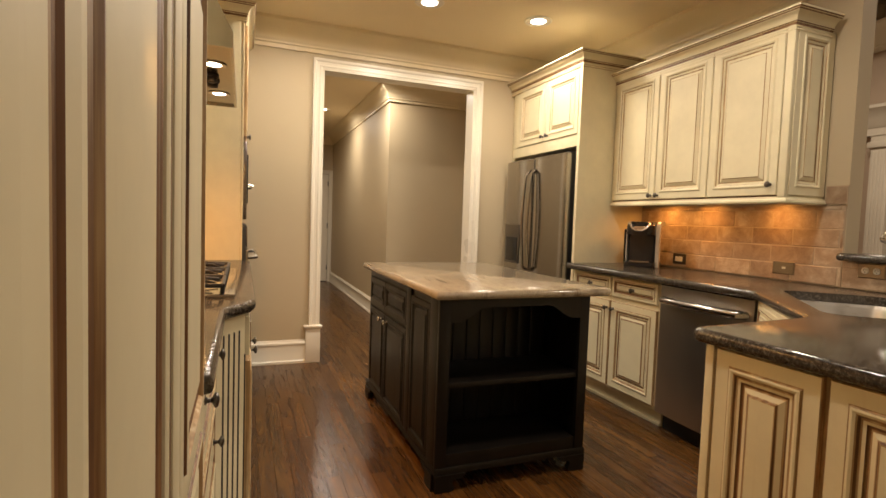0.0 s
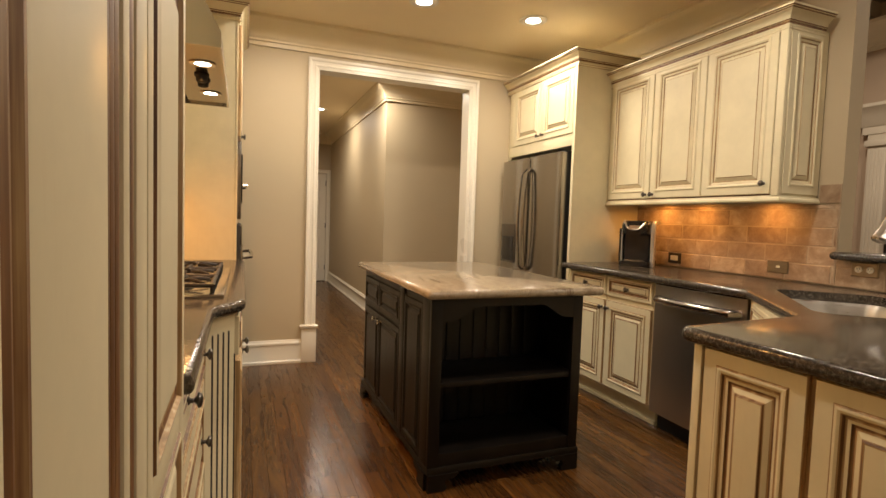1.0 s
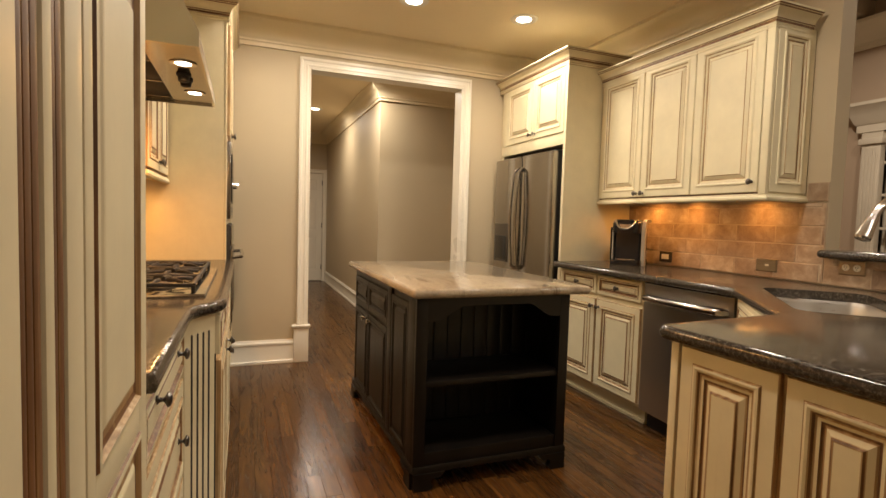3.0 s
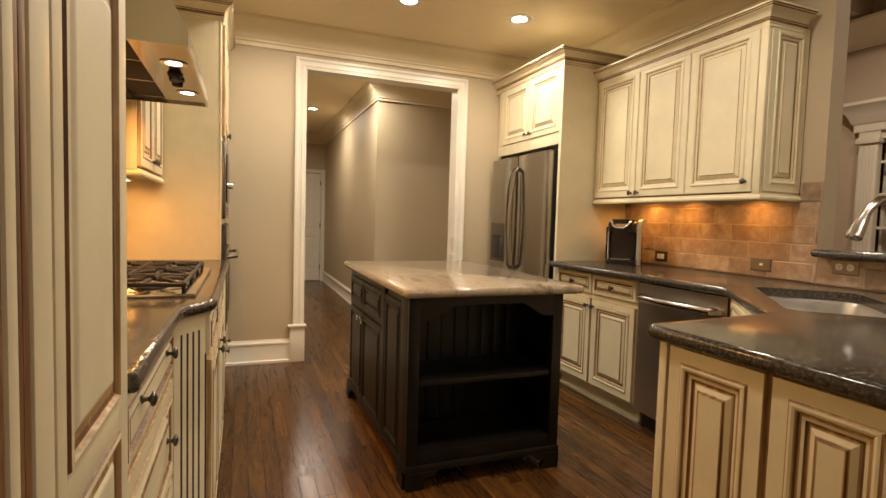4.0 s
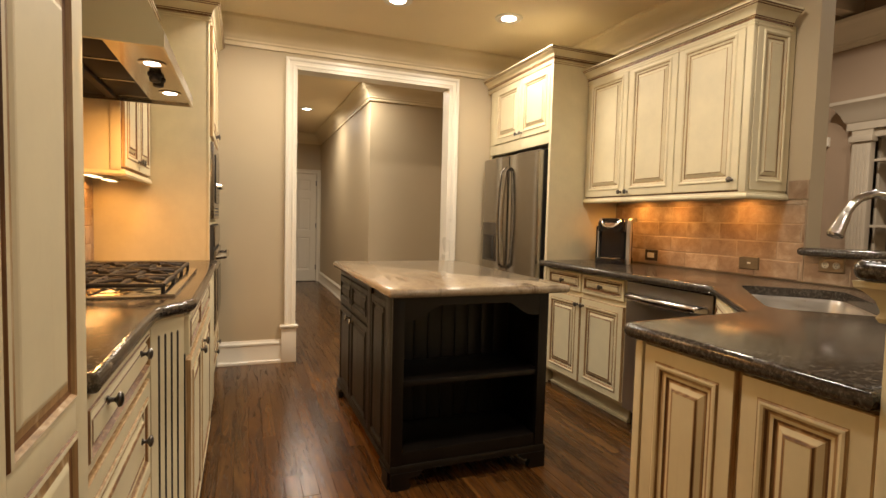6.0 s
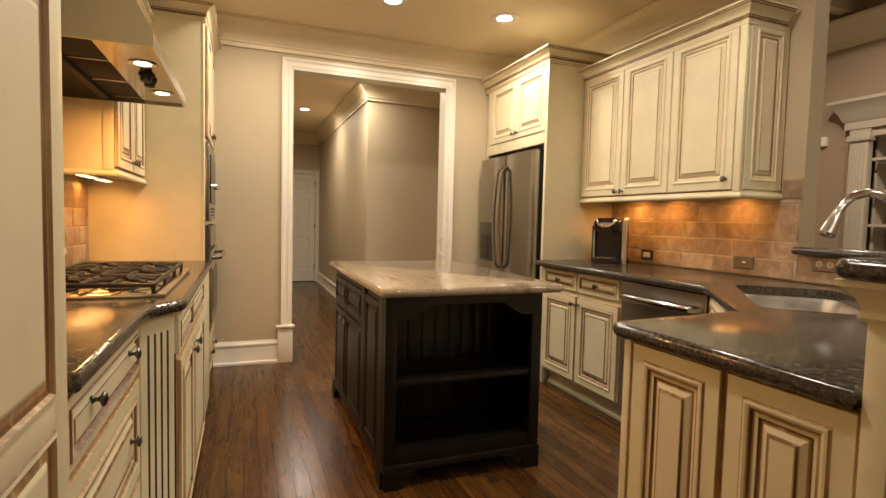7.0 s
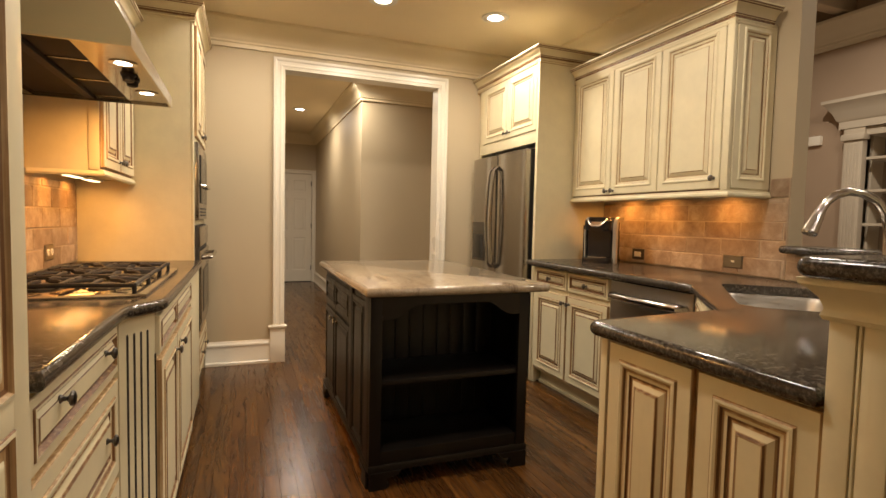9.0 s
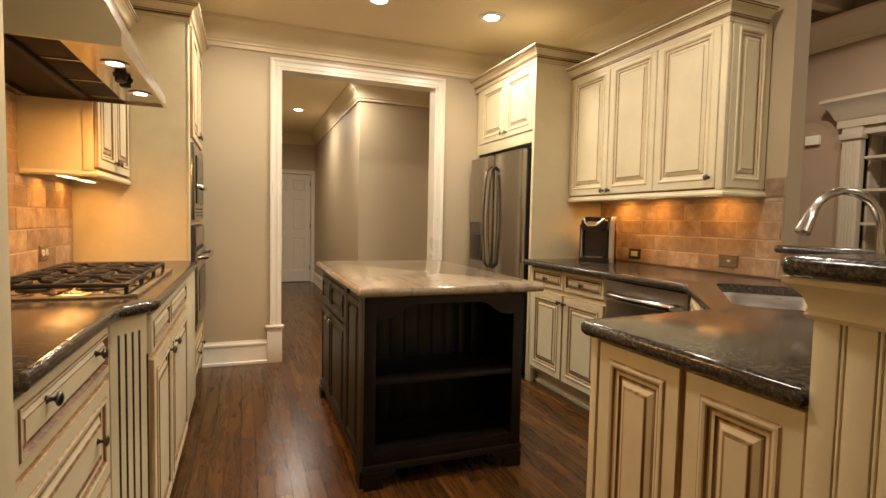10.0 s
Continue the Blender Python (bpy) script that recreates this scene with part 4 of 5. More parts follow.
# cooktop cabinet
ck = thing("cooktop_cabinet", (-0.05, 3.45, 0), "cream glazed cooktop cabinet with two drawers over two doors", "cabinet", "kitchen base cabinets")
CF = 0.262
part("carcass", boxed(XL + 0.002, CF - 0.02, 2.634, 4.262, 0.0, LT0 - 0.001), CREAM, ck)
part("reveal", boxed(CF - 0.0205, CF - 0.014, 2.64, 4.25, 0.02, 0.876), CREAM, ck)
# dark strip that paints the shade in the gap beside the pilaster
part("side_gap_shade", boxed(CF - 0.02, CF - 0.0135, 2.62, 2.633, 0.0, 0.74), SHADOWGAP, ck)
FC = side("+x", CF)
for u0, u1, ku in ((2.628, 3.060, 2.985), (3.068, 3.715, 3.145)):
    dr = panel("drawer_front", FC, u0, u1, 0.735, 0.866, ck, DRAWER)
    d = panel("door", lambda u, v, e: FC(u, v, e + 0.004), u0, u1, 0.05, 0.715, ck)
    knob(FC, ku, 0.663, d, 0.004)

part("filler", boxed(CF - 0.02, CF - 0.002, 3.722, 4.262, 0.05, 0.876, 0.003), CREAM, ck)

# left granite worktop
poly = rounded([(XL + 0.003, 1.794), (0.190, 1.794), (0.190, 2.500), (0.282, 2.635), (0.282, 4.262), (XL + 0.003, 4.262)], [0, 0, 0.05, 0.05, 0, 0], 6)
tagged(part("worktop", slab(bmesh.new(), poly, LT0, LT1, 0.018), DARK_GRANITE, None), "polished dark granite worktop along the cooktop run", "worktop")

# gas cooktop
gc = thing("gas_cooktop", (-0.05, 3.28, LT1), "stainless steel gas cooktop with black cast-iron grates", "cooktop")
G0, G1, GX0, GX1 = 2.685, 3.60, -0.275, 0.212
part("tray", boxed(GX0, GX1, G0, G1, LT1 + 0.0005, LT1 + 0.014, 0.005), CHROME, gc)
for gy in range(3):
    y0, y1 = G0 + 0.03 + gy * 0.29, G0 + 0.03 + gy * 0.29 + 0.275
    b = bmesh.new()
    zt = LT1 + 0.040
    cxm, cym = (GX0 + GX1) / 2 - 0.02, (y0 + y1) / 2
    for px, py, qx, qy in ((GX0 + 0.03, y0, GX1 - 0.040, y0), (GX0 + 0.03, y1, GX1 - 0.040, y1), (GX0 + 0.03, y0, GX0 + 0.03, y1), (GX1 - 0.040, y0, GX1 - 0.040, y1), (cxm, y0, cxm, y1)):
        tube(b, [(px, py, zt), ((px + qx) / 2, (py + qy) / 2, zt + 0.004), (qx, qy, zt)], 0.0082, 8)
    for fx_ in (0.28, 0.72):
        ccx = GX0 + 0.03 + (GX1 - GX0 - 0.070) * fx_
        for k in range(6):
            a = k * math.pi / 3 + 0.4
            tube(b, [(ccx + 0.03 * math.cos(a), cym + 0.03 * math.sin(a), zt + 0.006), (ccx + 0.07 * math.cos(a), cym + 0.07 * math.sin(a), zt + 0.007), (ccx + 0.105 * math.cos(a), cym + 0.125 * math.sin(a), zt)], 0.0075, 8)
    for px in (GX0 + 0.03, GX1 - 0.040):
        for py in (y0, y1):
            tube(b, [(px, py, zt), (px, py, LT1 + 0.0135)], 0.0075, 6)
    part("grate", b, IRON, gc, "black cast-iron grate")
    for fx_ in (0.28, 0.72):
        ccx = GX0 + 0.03 + (GX1 - GX0 - 0.070) * fx_
        part("burner", lathe(bmesh.new(), lambda u, v, d: (u, v, LT1 + 0.0138 + d), ccx, cym, [(0.05, 0), (0.05, 0.006), (0.036, 0.010), (0.036, 0.018), (0.028, 0.021)], 16), MATTBLACK, gc)
# left wall cabinet
lw = thing("wall_cabinet", (-0.2, 3.92, 1.38), "cream glazed wall cabinet beside the hood with two doors", "cabinet", "kitchen wall cabinets")
LF = -0.090
part("carcass", boxed(XL + 0.002, LF - 0.02, 3.520, 4.262, 1.402, 2.30, 0.003), CREAM, lw)
part("reveal", boxed(LF - 0.0205, LF - 0.014, 3.53, 4.255, 1.41, 2.296), GLAZE, lw)
FL = side("+x", LF)
for u0, u1, ku in ((3.548, 3.896, 3.866), (3.902, 4.255, 3.932)):
    d = panel("door", FL, u0, u1, 1.425, 2.285, lw)
    knob(FL, ku, 1.475, d)
part("side_stile", boxed(LF - 0.055, LF - 0.012, 3.5145, 3.5205, 1.408, 2.30, 0.002), CREAM, lw)
b = mould(bmesh.new(), [(XL + 0.01, 3.528), (LF - 0.006, 3.528), (LF - 0.006, 4.262)], [(-0.015, 1.380), (0.010, 1.380), (0.014, 1.389), (0.010, 1.398), (0.006, 1.410), (-0.015, 1.410)])
part("light_rail", b, CREAM, lw)
cab_crown(lw, [(XL + 0.05, 3.58), (LF - 0.002, 3.58), (LF - 0.002, 4.262)], 2.368)
for y0, y1 in ((3.60, 3.86), (3.93, 4.19)):
    ul = thing("under_cabinet_light", (-0.262, y0, 1.394), "lit amber strip light under a wall cabinet", "strip light", "under-cabinet lights")
    part("housing", boxed(-0.292, -0.232, y0, y1, 1.384, 1.3945, 0.003), TRIM, ul)
    part("lens", boxed(-0.279, -0.245, y0 + 0.02, y1 - 0.02, 1.381, 1.3835), AMBERLENS, ul)
    lamp("strip_lamp", "AREA", (-0.262, (y0 + y1) / 2, 1.378), (-0.27, (y0 + y1) / 2, 0.9), 1.15, AMBER, 0.05, 170, 0.20)

# range hood
hd = thing("range_hood", (-0.05, 3.08, 1.74), "stainless steel wall canopy range hood with two lit lamps", "range hood")
H0, H1, HF = 2.545, 3.512, 0.200
side_poly = [(XL + 0.003, 1.7220), (HF, 1.7220), (HF, 1.7700), (-0.047, 2.245), (-0.047, 2.62), (XL + 0.003, 2.62)]
for y0, y1 in ((H0, H0 + 0.010), (H1 - 0.010, H1)):
    b = bmesh.new()
    va = [b.verts.new((x, y0, z)) for x, z in side_poly]
    vb = [b.verts.new((x, y1, z)) for x, z in side_poly]
    b.faces.new(va)
    b.faces.new(vb[::-1])
    for i in range(len(va)):
        b.faces.new((va[i], va[(i + 1) % len(va)], vb[(i + 1) % len(va)], vb[i]))
    part("canopy_side", b, HOODSTEEL, hd)
b = bmesh.new()
front = [(HF, 1.7220), (HF, 1.7700), (-0.047, 2.245), (-0.047, 2.62)]
va = [b.verts.new((x, H0 + 0.0102, z)) for x, z in front + [(x - 0.010, z) for x, z in front[::-1]]]
vb = [b.verts.new((x, H1 - 0.0102, z)) for x, z in front + [(x - 0.010, z) for x, z in front[::-1]]]
b.faces.new(va)
b.faces.new(vb[::-1])
for i in range(len(va)):
    b.faces.new((va[i], va[(i + 1) % len(va)], vb[(i + 1) % len(va)], vb[i]))
part("canopy_front", b, HOODSTEEL, hd)
part("lamp_panel", boxed(0.028, HF - 0.0105, H0 + 0.0105, H1 - 0.0105, 1.7310, 1.7350), POLISHED, hd)
part("rear_lip", boxed(XL + 0.004, XL + 0.05, H0 + 0.0105, H1 - 0.0105, 1.7240, 1.76), HOODSTEEL, hd)
for k in range(3):
    y0 = H0 + 0.02 + k * 0.309
    part("grease_filter", boxed(-0.115, 0.026, y0, y0 + 0.298, 1.7460, 1.7540, 0.003), FILTER, hd, "dark steel grease filter")
    part("filter_divider", boxed(-0.115, 0.026, y0 + 0.2985, y0 + 0.3085, 1.7420, 1.7520, 0.002), HOODSTEEL, hd)
part("filter_rail", boxed(-0.150, -0.116, H0 + 0.0105, H1 - 0.0105, 1.7300, 1.7500, 0.004), SHADOWGAP, hd)
part("rear_panel", boxed(XL + 0.051, -0.151, H0 + 0.0105, H1 - 0.0105, 1.7420, 1.7500), FILTER, hd)
# dark sheet over the filters, standing for the unlit hollow of the canopy
part("filter_void_shade", boxed(XL + 0.005, 0.027, H0 + 0.0105, H1 - 0.0105, 1.7640, 1.7780), SHADOWGAP, hd)
for y in (2.793, 3.264):
    lp = part("lamp_ring", lathe(bmesh.new(), lambda u, v, d: (u, v, 1.7308 - d), 0.132, y, [(0.033, 0), (0.044, 0), (0.044, 0.003), (0.039, 0.0045), (0.033, 0.003)], 24), CHROME, hd)
    part("lamp_lens", lathe(bmesh.new(), lambda u, v, d: (u, v, 1.7308 - d), 0.132, y, [(0.0325, 0), (0.0270, 0.0030), (0.018, 0.0042)], 20), LENS, lp)
    lamp("hood_lamp", "AREA", (0.132, y, 1.7230), (0.10, y, 0.9), 8.0, (1.0, 0.47, 0.13), 0.055, 170)
for y in (2.955, 3.035):
    part("control_knob", lathe(bmesh.new(), lambda u, v, d: (u, v, 1.7308 - d), 0.118, y, [(0.026, 0), (0.026, 0.006), (0.021, 0.009), (0.019, 0.026), (0.012, 0.029)], 16), MATTBLACK, hd, "black control knob")

# oven tower
tw = thing("oven_tower", (-0.05, 4.70, 0), "tall cream oven cabinet with two doors above and a drawer below", "cabinet", "kitchen tall cabinets")
TF = 0.236
part("carcass", boxed(XL + 0.002, TF - 0.02, 4.266, 5.117, 0.0, 2.42, 0.003), CREAM, tw)
part("face_frame", boxed(TF - 0.02, TF - 0.004, 4.266, 4.330, 0.0, 2.42, 0.003), CREAM, tw)
part("face_frame", boxed(TF - 0.02, TF - 0.004, 5.080, 5.117, 0.0, 2.42, 0.003), CREAM, tw)
part("face_rail", boxed(TF - 0.02, TF - 0.004, 4.331, 5.079, 1.675, 1.71, 0.003), CREAM, tw)
part("face_rail", boxed(TF - 0.02, TF - 0.004, 4.331, 5.079, 1.140, 1.172, 0.003), CREAM, tw)
part("face_rail", boxed(TF - 0.02, TF - 0.004, 4.331, 5.079, 0.395, 0.43, 0.003), CREAM, tw)
FT_ = side("+x", TF + 0.015)
for u0, u1, ku in ((4.325, 4.698, 4.665), (4.706, 5.085, 4.738)):
    d = panel("door", FT_, u0, u1, 1.705, 2.39, tw)
    knob(FT_, ku, 1.752, d)
d = panel("drawer_front", FT_, 4.325, 5.085, 0.13, 0.385, tw, RAISED)
for ku in (4.55, 4.86):
    knob(FT_, ku, 0.26, d)
cab_crown(tw, [(XL + 0.05, 4.272), (TF, 4.272), (TF, 5.115)], 2.505)

mw = thing("built_in_microwave", (0.2, 4.7, 1.18), "built-in stainless steel microwave with a dark glass door", "microwave")
part("frame", boxed(TF - 0.018, TF + 0.020, 4.332, 5.078, 1.176, 1.672, 0.004), STEEL, mw)
part("glass_door", boxed(TF + 0.020, TF + 0.028, 4.42, 4.86, 1.285, 1.60, 0.003), BLACK, mw)
part("control_panel", boxed(TF + 0.020, TF + 0.026, 4.885, 5.02, 1.285, 1.60, 0.003), BLACK, mw)
part("handle", tube(bmesh.new(), [(TF + 0.026, 4.40, 1.40), (TF + 0.055, 4.42, 1.40), (TF + 0.055, 4.85, 1.40), (TF + 0.026, 4.87, 1.40)], 0.008, 8), CHROME, mw)
for z in (1.20, 1.222, 1.244):
    part("vent_slot", boxed(TF + 0.0195, TF + 0.021, 4.42, 5.0, z, z + 0.010), MATTBLACK, mw)

ov = thing("wall_oven", (0.2, 4.7, 0.43), "built-in stainless steel wall oven with a bar handle", "oven")
part("frame", boxed(TF - 0.018, TF + 0.018, 4.332, 5.078, 0.435, 1.138, 0.004), MATTBLACK, ov)
part("control_panel", boxed(TF + 0.018, TF + 0.028, 4.345, 5.065, 1.0, 1.13, 0.004), STEEL, ov)
part("oven_door", boxed(TF + 0.018, TF + 0.034, 4.345, 5.065, 0.50, 0.975, 0.004), STEEL, ov)
part("glass", boxed(TF + 0.034, TF + 0.038, 4.45, 4.96, 0.56, 0.84, 0.002), BLACK, ov)
part("handle", tube(bmesh.new(), [(TF + 0.034, 4.39, 0.925), (TF + 0.085, 4.41, 0.93), (TF + 0.092, 4.70, 0.93), (TF + 0.085, 5.0, 0.93), (TF + 0.034, 5.02, 0.925)], 0.012, 10), CHROME, ov)
part("vent_trim", boxed(TF + 0.018, TF + 0.026, 4.345, 5.065, 0.445, 0.488, 0.003), STEEL, ov)


# ---- small things ----
def outlet(name, fn, u, v, w, h, plate, faces, label):
    o = thing(name, fn(u, v, 0), label, "wall outlet", "wall outlets")
    b = rings(bmesh.new(), fn, u - w / 2, u + w / 2, v - h / 2, v + h / 2, [(0, -0.001, 0), (0, 0.002, 0), (0.004, 0.006, 0)])
    part("plate", b, plate, o)
    for du, dv, fw, fh, mt in faces:
        if fh > 0.03 and fw < 0.04:
            sk = part("socket", lathe(bmesh.new(), lambda a, c, d: fn(a, c, d + 0.004), u + du, v + dv, [(0.0175, 0), (0.0175, 0.0035), (0.0155, 0.005)], 20), mt, o)
            for hu, hv, hw, hh in ((-0.0055, 0.003, 0.0022, 0.008), (0.0055, 0.003, 0.0022, 0.008), (0, -0.008, 0.004, 0.004)):
                part("slot", rings(bmesh.new(), fn, u + du + hu - hw / 2, u + du + hu + hw / 2, v + dv + hv - hh / 2, v + dv + hv + hh / 2, [(0, 0.008, 0), (0, 0.0094, 0), (0.0004, 0.0095, 0)]), MATTBLACK, sk)
            continue
        part("socket", rings(bmesh.new(), fn, u + du - fw / 2, u + du + fw / 2, v + dv - fh / 2, v + dv + fh / 2, [(0, 0.005, 0), (0, 0.0075, 0), (0.002, 0.009, 0)]), mt, o)
    return o


IVORY = painted("ivory_plastic", (0.82, 0.76, 0.62), 0.35, 0.04)
BRONZE = metal("antique_nickel_plate", (0.36, 0.29, 0.20), 0.35, (1, 1, 20))
FT1 = side("-x", XR - 0.0125)
outlet("wall_outlet", FT1, 3.625, 0.996, 0.115, 0.075, painted("bronze_plate", (0.05, 0.035, 0.022), 0.35), [(0, 0, 0.066, 0.036, IVORY)], "dark bronze outlet plate with an ivory socket on tile")
outlet("wall_switch", FT1, 2.857, 1.007, 0.128, 0.074, BRONZE, [(-0.006, 0, 0.022, 0.012, IVORY)], "antique nickel switch plate with a small toggle on tile")
outlet("wall_outlet", side("+x", XL + 0.0125), 3.78, 1.005, 0.122, 0.078, BRONZE, [(0.026, 0, 0.034, 0.034, IVORY), (-0.026, 0, 0.034, 0.034, IVORY)], "antique nickel double outlet on tile")
outlet("wall_outlet", FT1, 2.405, 1.034, 0.124, 0.074, BRONZE, [(-0.026, 0, 0.032, 0.034, IVORY), (0.026, 0, 0.032, 0.034, IVORY)], "antique nickel double outlet with ivory sockets on tile")

# single-cup coffee maker
cm = thing("coffee_maker", (2.945, 3.72, CT1 + 0.001), "black single-cup coffee maker with silver trim on the worktop", "coffee maker")
CA = radians(125)


def cmk(x, y, z):
    """Local: x across, y out of the front."""
    x, y, z = x * 1.1, y * 1.1, z * 1.06
    return (2.935 + x * math.cos(CA) - y * math.sin(CA), 3.72 + x * math.sin(CA) + y * math.cos(CA), CT1 + 0.001 + z)


def cm_solid(name, outline, z0, z1, mat, parent=cm, bev=0.006, label=""):
    b = prism(bmesh.new(), outline, z0, z1)
    if bev:
        bmesh.ops.bevel(b, geom=list(b.edges), offset=bev, segments=2, profile=0.6, affect="EDGES")
    for v in b.verts:
        v.co = cmk(*v.co)
    return part(name, b, mat, parent, label)


SILVER = painted("silver_plastic", (0.38, 0.34, 0.28), 0.3, 0.05)
cm_solid("base", rounded([(-0.095, -0.13), (0.095, -0.13), (0.095, 0.13), (-0.095, 0.13)], 0.04), 0.0, 0.035, BLACK)
cm_solid("column", rounded([(-0.085, -0.13), (0.085, -0.13), (0.085, 0.055), (-0.085, 0.055)], 0.02), 0.034, 0.215, BLACK)
head = cm_solid("head", rounded([(-0.088, -0.13), (0.088, -0.13), (0.088, 0.125), (-0.088, 0.125)], 0.05), 0.213, 0.285, BLACK, cm, 0.014)
cm_solid("lid", rounded([(-0.07, -0.10), (0.07, -0.10), (0.07, 0.11), (-0.07, 0.11)], 0.045), 0.285, 0.303, BLACK, cm, 0.008)
b = tube(bmesh.new(), [cmk(*p) for p in ((-0.058, 0.075, 0.292), (-0.056, 0.118, 0.284), (-0.045, 0.134, 0.262), (-0.022, 0.141, 0.243), (0.022, 0.141, 0.243), (0.045, 0.134, 0.262), (0.056, 0.118, 0.284), (0.058, 0.075, 0.292))], 0.0075, 10)
part("lid_handle", b, CHROME, head, "chrome loop handle of the brew head")
cm_solid("brew_plate", rounded([(-0.040, 0.10), (0.040, 0.10), (0.040, 0.1305), (-0.040, 0.1305)], 0.012), 0.246, 0.272, CHROME, head, 0.004, "chrome front plate")
cm_solid("drip_tray", rounded([(-0.06, 0.04), (0.06, 0.04), (0.06, 0.125), (-0.06, 0.125)], 0.03), 0.035, 0.042, CHROME, cm, 0.002)
for sx in (-1, 1):
    b = bmesh.new()
    x0, x1 = sorted((sx * 0.0885, sx * (0.110 if sx < 0 else 0.095)))
    prof = [(0.02, 0.0), (0.062, 0.0), (0.066, 0.215), (0.060, 0.265), (0.040, 0.292), (0.005, 0.306), (-0.10, 0.308), (-0.10, 0.285), (0.0, 0.280), (0.020, 0.262), (0.024, 0.21)]
    va = [b.verts.new((x0, y, z)) for y, z in prof]
    vb = [b.verts.new((x1, y, z)) for y, z in prof]
    b.faces.new(va)
    b.faces.new(vb[::-1])
    for i in range(len(prof)):
        b.faces.new((va[i], va[(i + 1) % len(prof)], vb[(i + 1) % len(prof)], vb[i]))
    for v in b.verts:
        v.co = cmk(*v.co)
    part("side_trim", b, SILVER, cm, "silver side trim")
cm_solid("water_tank", rounded([(0.0885, -0.12), (0.12, -0.12), (0.12, 0.018), (0.0885, 0.018)], 0.01), 0.02, 0.25, BLACK)

# ---- the next room, seen over the bar ----
ent = thing("built_in_bookcase", (6.9, 3.4, 0), "grey-beige built-in bookcase with fluted pilasters and a heavy cornice", "bookcase")
GREIGE = painted("greige_trim", (0.50, 0.43, 0.33), 0.45)
prof = [(0, 2.34), (0.02, 2.34), (0.02, 2.42), (0.04, 2.44), (0.07, 2.52), (0.12, 2.60), (0.15, 2.63), (0.15, 2.665), (0, 2.665)]
part("cornice", mould(bmesh.new(), [(FX, 4.56), (6.88, 4.56), (6.88, 2.1), (FX, 2.1)], prof), GREIGE, ent)
for y in (4.325, 2.2):
    p_ = part("pilaster", boxed(6.86, FX, y, y + 0.19, 0.0, 2.20, 0.006), GREIGE, ent)
    part("capital", boxed(6.83, FX, y - 0.025, y + 0.215, 2.2005, 2.27, 0.012), GREIGE, p_)
    for k in range(5):
        part("reed", boxed(6.852, 6.862, y + 0.020 + k * 0.033, y + 0.040 + k * 0.033, 0.3, 2.16, 0.004), GREIGE, p_)
    part("frieze", boxed(6.87, FX, y - 0.01, y + 0.20, 2.2705, 2.34), GREIGE, ent)
# back of the recess, in a darker brown than the greige shelves
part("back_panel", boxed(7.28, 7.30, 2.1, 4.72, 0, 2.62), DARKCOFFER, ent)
part("side_board", boxed(7.07, 7.279, 4.335, 4.365, 0, 2.5), GREIGE, ent)
part("top_panel", boxed(6.90, 7.279, 2.41, 4.324, 2.25, 2.339), GREIGE, ent)
for z in (0.45, 0.85, 1.25, 1.62, 1.98):
    part("shelf", boxed(6.93, 7.279, 2.412, 4.322, z, z + 0.03, 0.003), GREIGE, ent)
ch = thing("door_chime", (FX - 0.001, 4.88, 2.25), "small white chime box on the wall", "door chime")
part("cover", boxed(FX - 0.05, FX - 0.001, 4.80, 4.96, 2.20, 2.31, 0.008), TRIM, ch)

# ---- tiles and boards ----
def unit_box(name, sx, sy, sz, bev, mat):
    b = boxed(-sx / 2, sx / 2, -sy / 2, sy / 2, -sz / 2, sz / 2)
    if bev:
        bmesh.ops.bevel(b, geom=[e for e in b.edges], offset=bev, segments=1, profile=0.5, affect="EDGES")
    finish(b)
    me = bpy.data.meshes.new(name)
    b.to_mesh(me)
    b.free()
    me.materials.append(mat)
    return me


rng = random.Random(5)
TL, TH, GAP = 0.252, 0.1015, 0.0042


def tiled(name, fn, length, z0, z1, offset, label):
    """Courses of stone tiles on a grout bed; u runs along the wall."""
    host = tagged(part(name, rings(bmesh.new(), fn, 0, length, z0, z1, [(0, -0.0, 0), (0, 0.0092, 0)]), GROUT, None), label, "backsplash", "", "structure")
    cache = {}
    row = 0
    z = z0
    while z < z1 - 0.01:
        h = min(TH, z1 - z)
        u = -(offset + (TL / 2 if row % 2 else 0)) % TL - TL
        while u < length:
            a, c = max(u, 0), min(u + TL, length)
            if c - a > 0.012:
                key = (round(c - a, 3), round(h, 3))
                if key not in cache:
                    cache[key] = unit_box("tile", key[0] - GAP, 0.010, key[1] - GAP, 0.0034, TILE)
                t = new("tile", cache[key])
                p0, p1 = Vector(fn(a, z, 0)), Vector(fn(c, z, 0))
                w = (p1 - p0).normalized()
                out = (Vector(fn(a, z, 1)) - p0).normalized()
                mid = Vector(fn((a + c) / 2, z + h / 2, 0.0062 + rng.uniform(-0.0008, 0.0008)))
                rot = Matrix((w, out, Vector((0, 0, 1)))).transposed()
                if rot.determinant() < 0:
                    rot = Matrix((-w, out, Vector((0, 0, 1)))).transposed()
                t.matrix_world = Matrix.Translation(mid) @ rot.to_4x4()
                t.parent = host
            u += TL
        z += TH
        row += 1
    return host


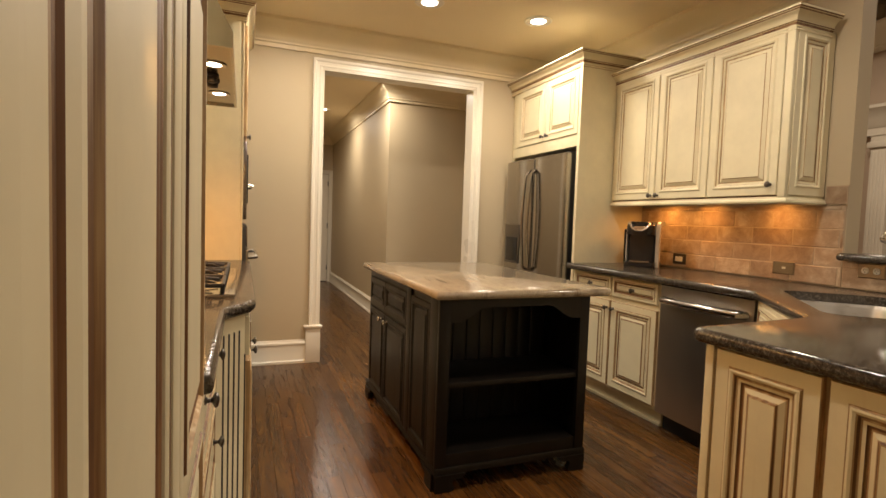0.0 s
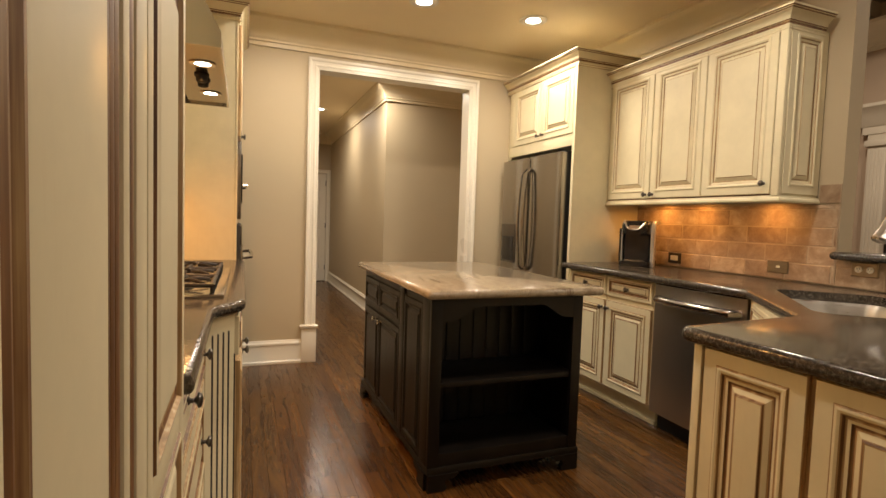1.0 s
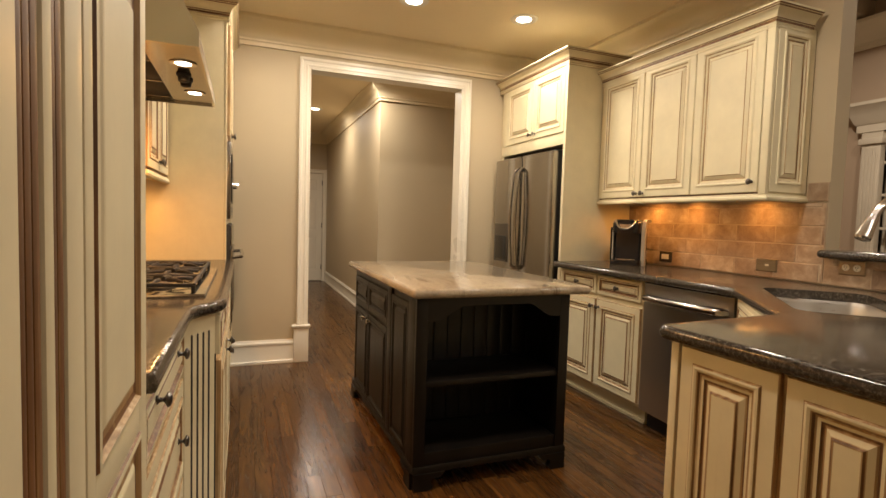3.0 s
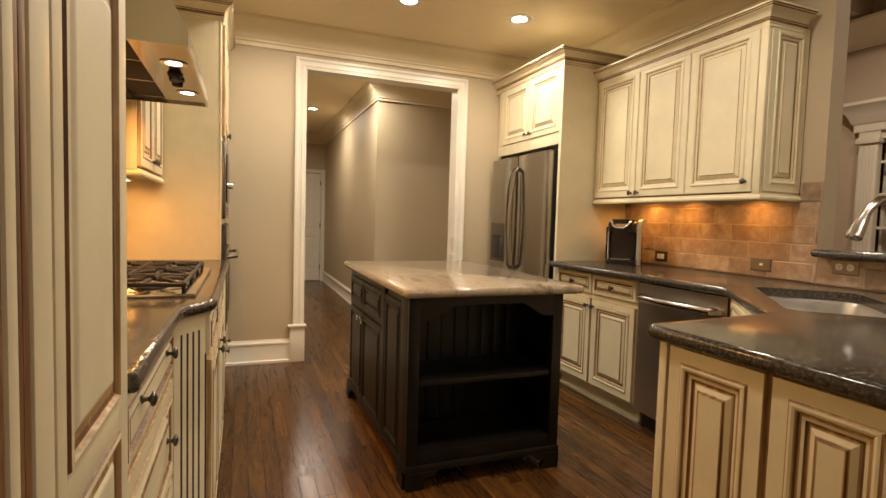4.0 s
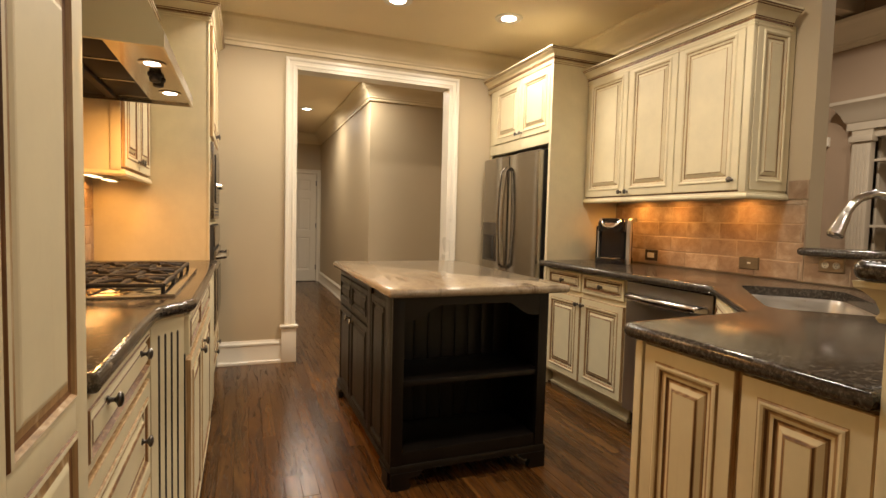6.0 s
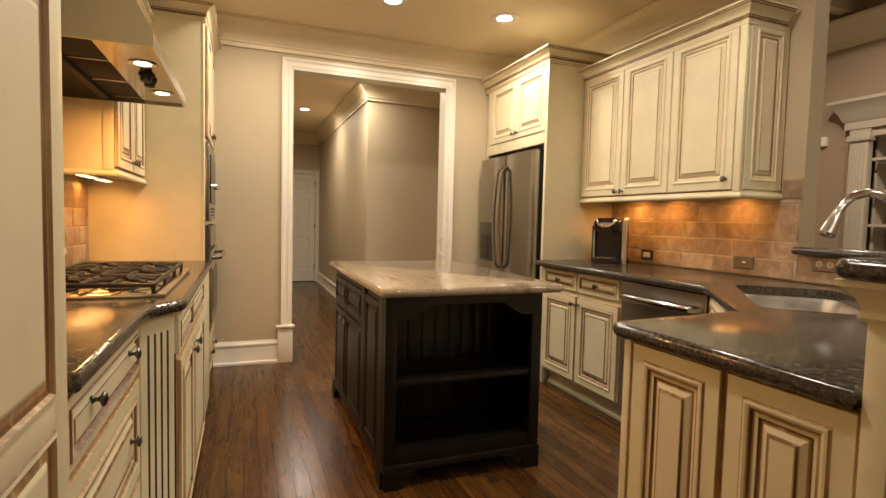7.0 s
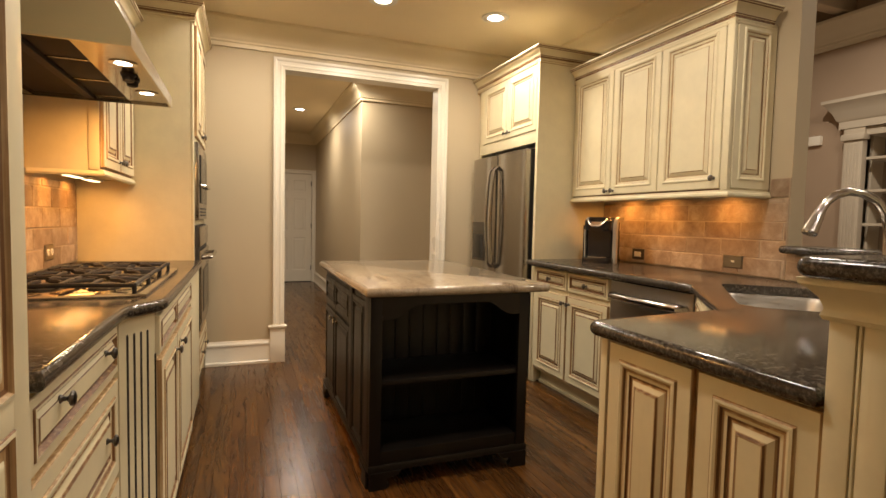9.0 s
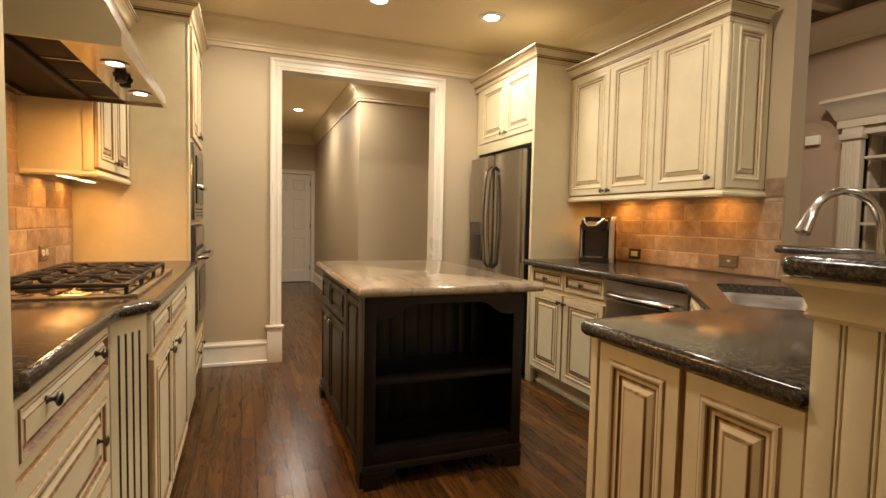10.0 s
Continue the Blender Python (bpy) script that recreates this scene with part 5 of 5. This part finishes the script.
Z0 = CT1 + 0.003
tiled("backsplash_east", lambda u, v, d: (XR - d, 4.028 - u, v), 4.028 - 2.548, Z0, 1.366, 0.05, "tumbled travertine tile backsplash under the wall cabinets")
tiled("backsplash_east_end", lambda u, v, d: (XR - d, 2.655 - u, v), 0.11, 1.372, 1.473, 0.1, "tumbled travertine tile at the end of the backsplash")
tiled("backsplash_low", lambda u, v, d: (XR - d, 2.544 - u, v), 2.544 - 1.30, Z0, 1.074, 0.028, "tumbled travertine tiles on the low wall behind the sink")
tiled("backsplash_west", lambda u, v, d: (XL + d, 1.794 + u, v), 4.264 - 1.794, LT1 + 0.003, 1.372, 0.1, "tumbled travertine tile backsplash behind the cooktop")
tiled("backsplash_west_hood", lambda u, v, d: (XL + d, 2.55 + u, v), 0.955, 1.3735, 1.72, 0.1, "tumbled travertine tile backsplash under the hood")

# oak boards, laid along the room
floor = tagged(part("floor", boxed(XL, XR + 2.0, BACK, HE, -0.0235, -0.0145), SHADOWGAP, None), "dark stained oak strip floor with a satin finish", "floor", "", "structure")
BW = 0.0715
cache = {}
rest_v, rest_f = [], []
count = 0
nx = int((7.0 - XL) / BW) + 1
for i in range(nx):
    x0 = XL + i * BW
    y = BACK - rng.uniform(0, 1.0)
    while y < HE:
        ln = round(rng.choice((0.55, 0.75, 0.95, 1.2, 1.45, 1.7)), 2)
        a, c = y, y + ln
        y = c
        near = 0.1 < x0 < 2.65 and c > 1.3 and a < 5.4
        if near and count < 300:
            count += 1
            if ln not in cache:
                cache[ln] = unit_box("floor_board", BW - 0.0011, ln - 0.0011, 0.014, 0.0007, OAK)
            o = new("floor_board", cache[ln])
            o.location = (x0 + BW / 2, (a + c) / 2, -0.0072 + rng.uniform(-0.0003, 0.0003))
            o.parent = floor
        else:
            k = len(rest_v)
            g = 0.0005
            for xx in (x0 + g, x0 + BW - g):
                for yy in (max(a, BACK) + g, min(c, HE + 0.1) - g):
                    for zz in (-0.0142, -0.0002):
                        rest_v.append((xx, yy, zz))
            rest_f += [tuple(k + j for j in q) for q in ((0, 1, 3, 2), (4, 6, 7, 5), (0, 4, 5, 1), (2, 3, 7, 6), (0, 2, 6, 4), (1, 5, 7, 3))]
me = bpy.data.meshes.new("floor_boards")
me.from_pydata(rest_v, [], rest_f)
me.materials.append(OAK)
rest = new("floor_boards", me)
rest.parent = floor
tagged(rest, "dark stained oak boards further off", "", "", "stuff")
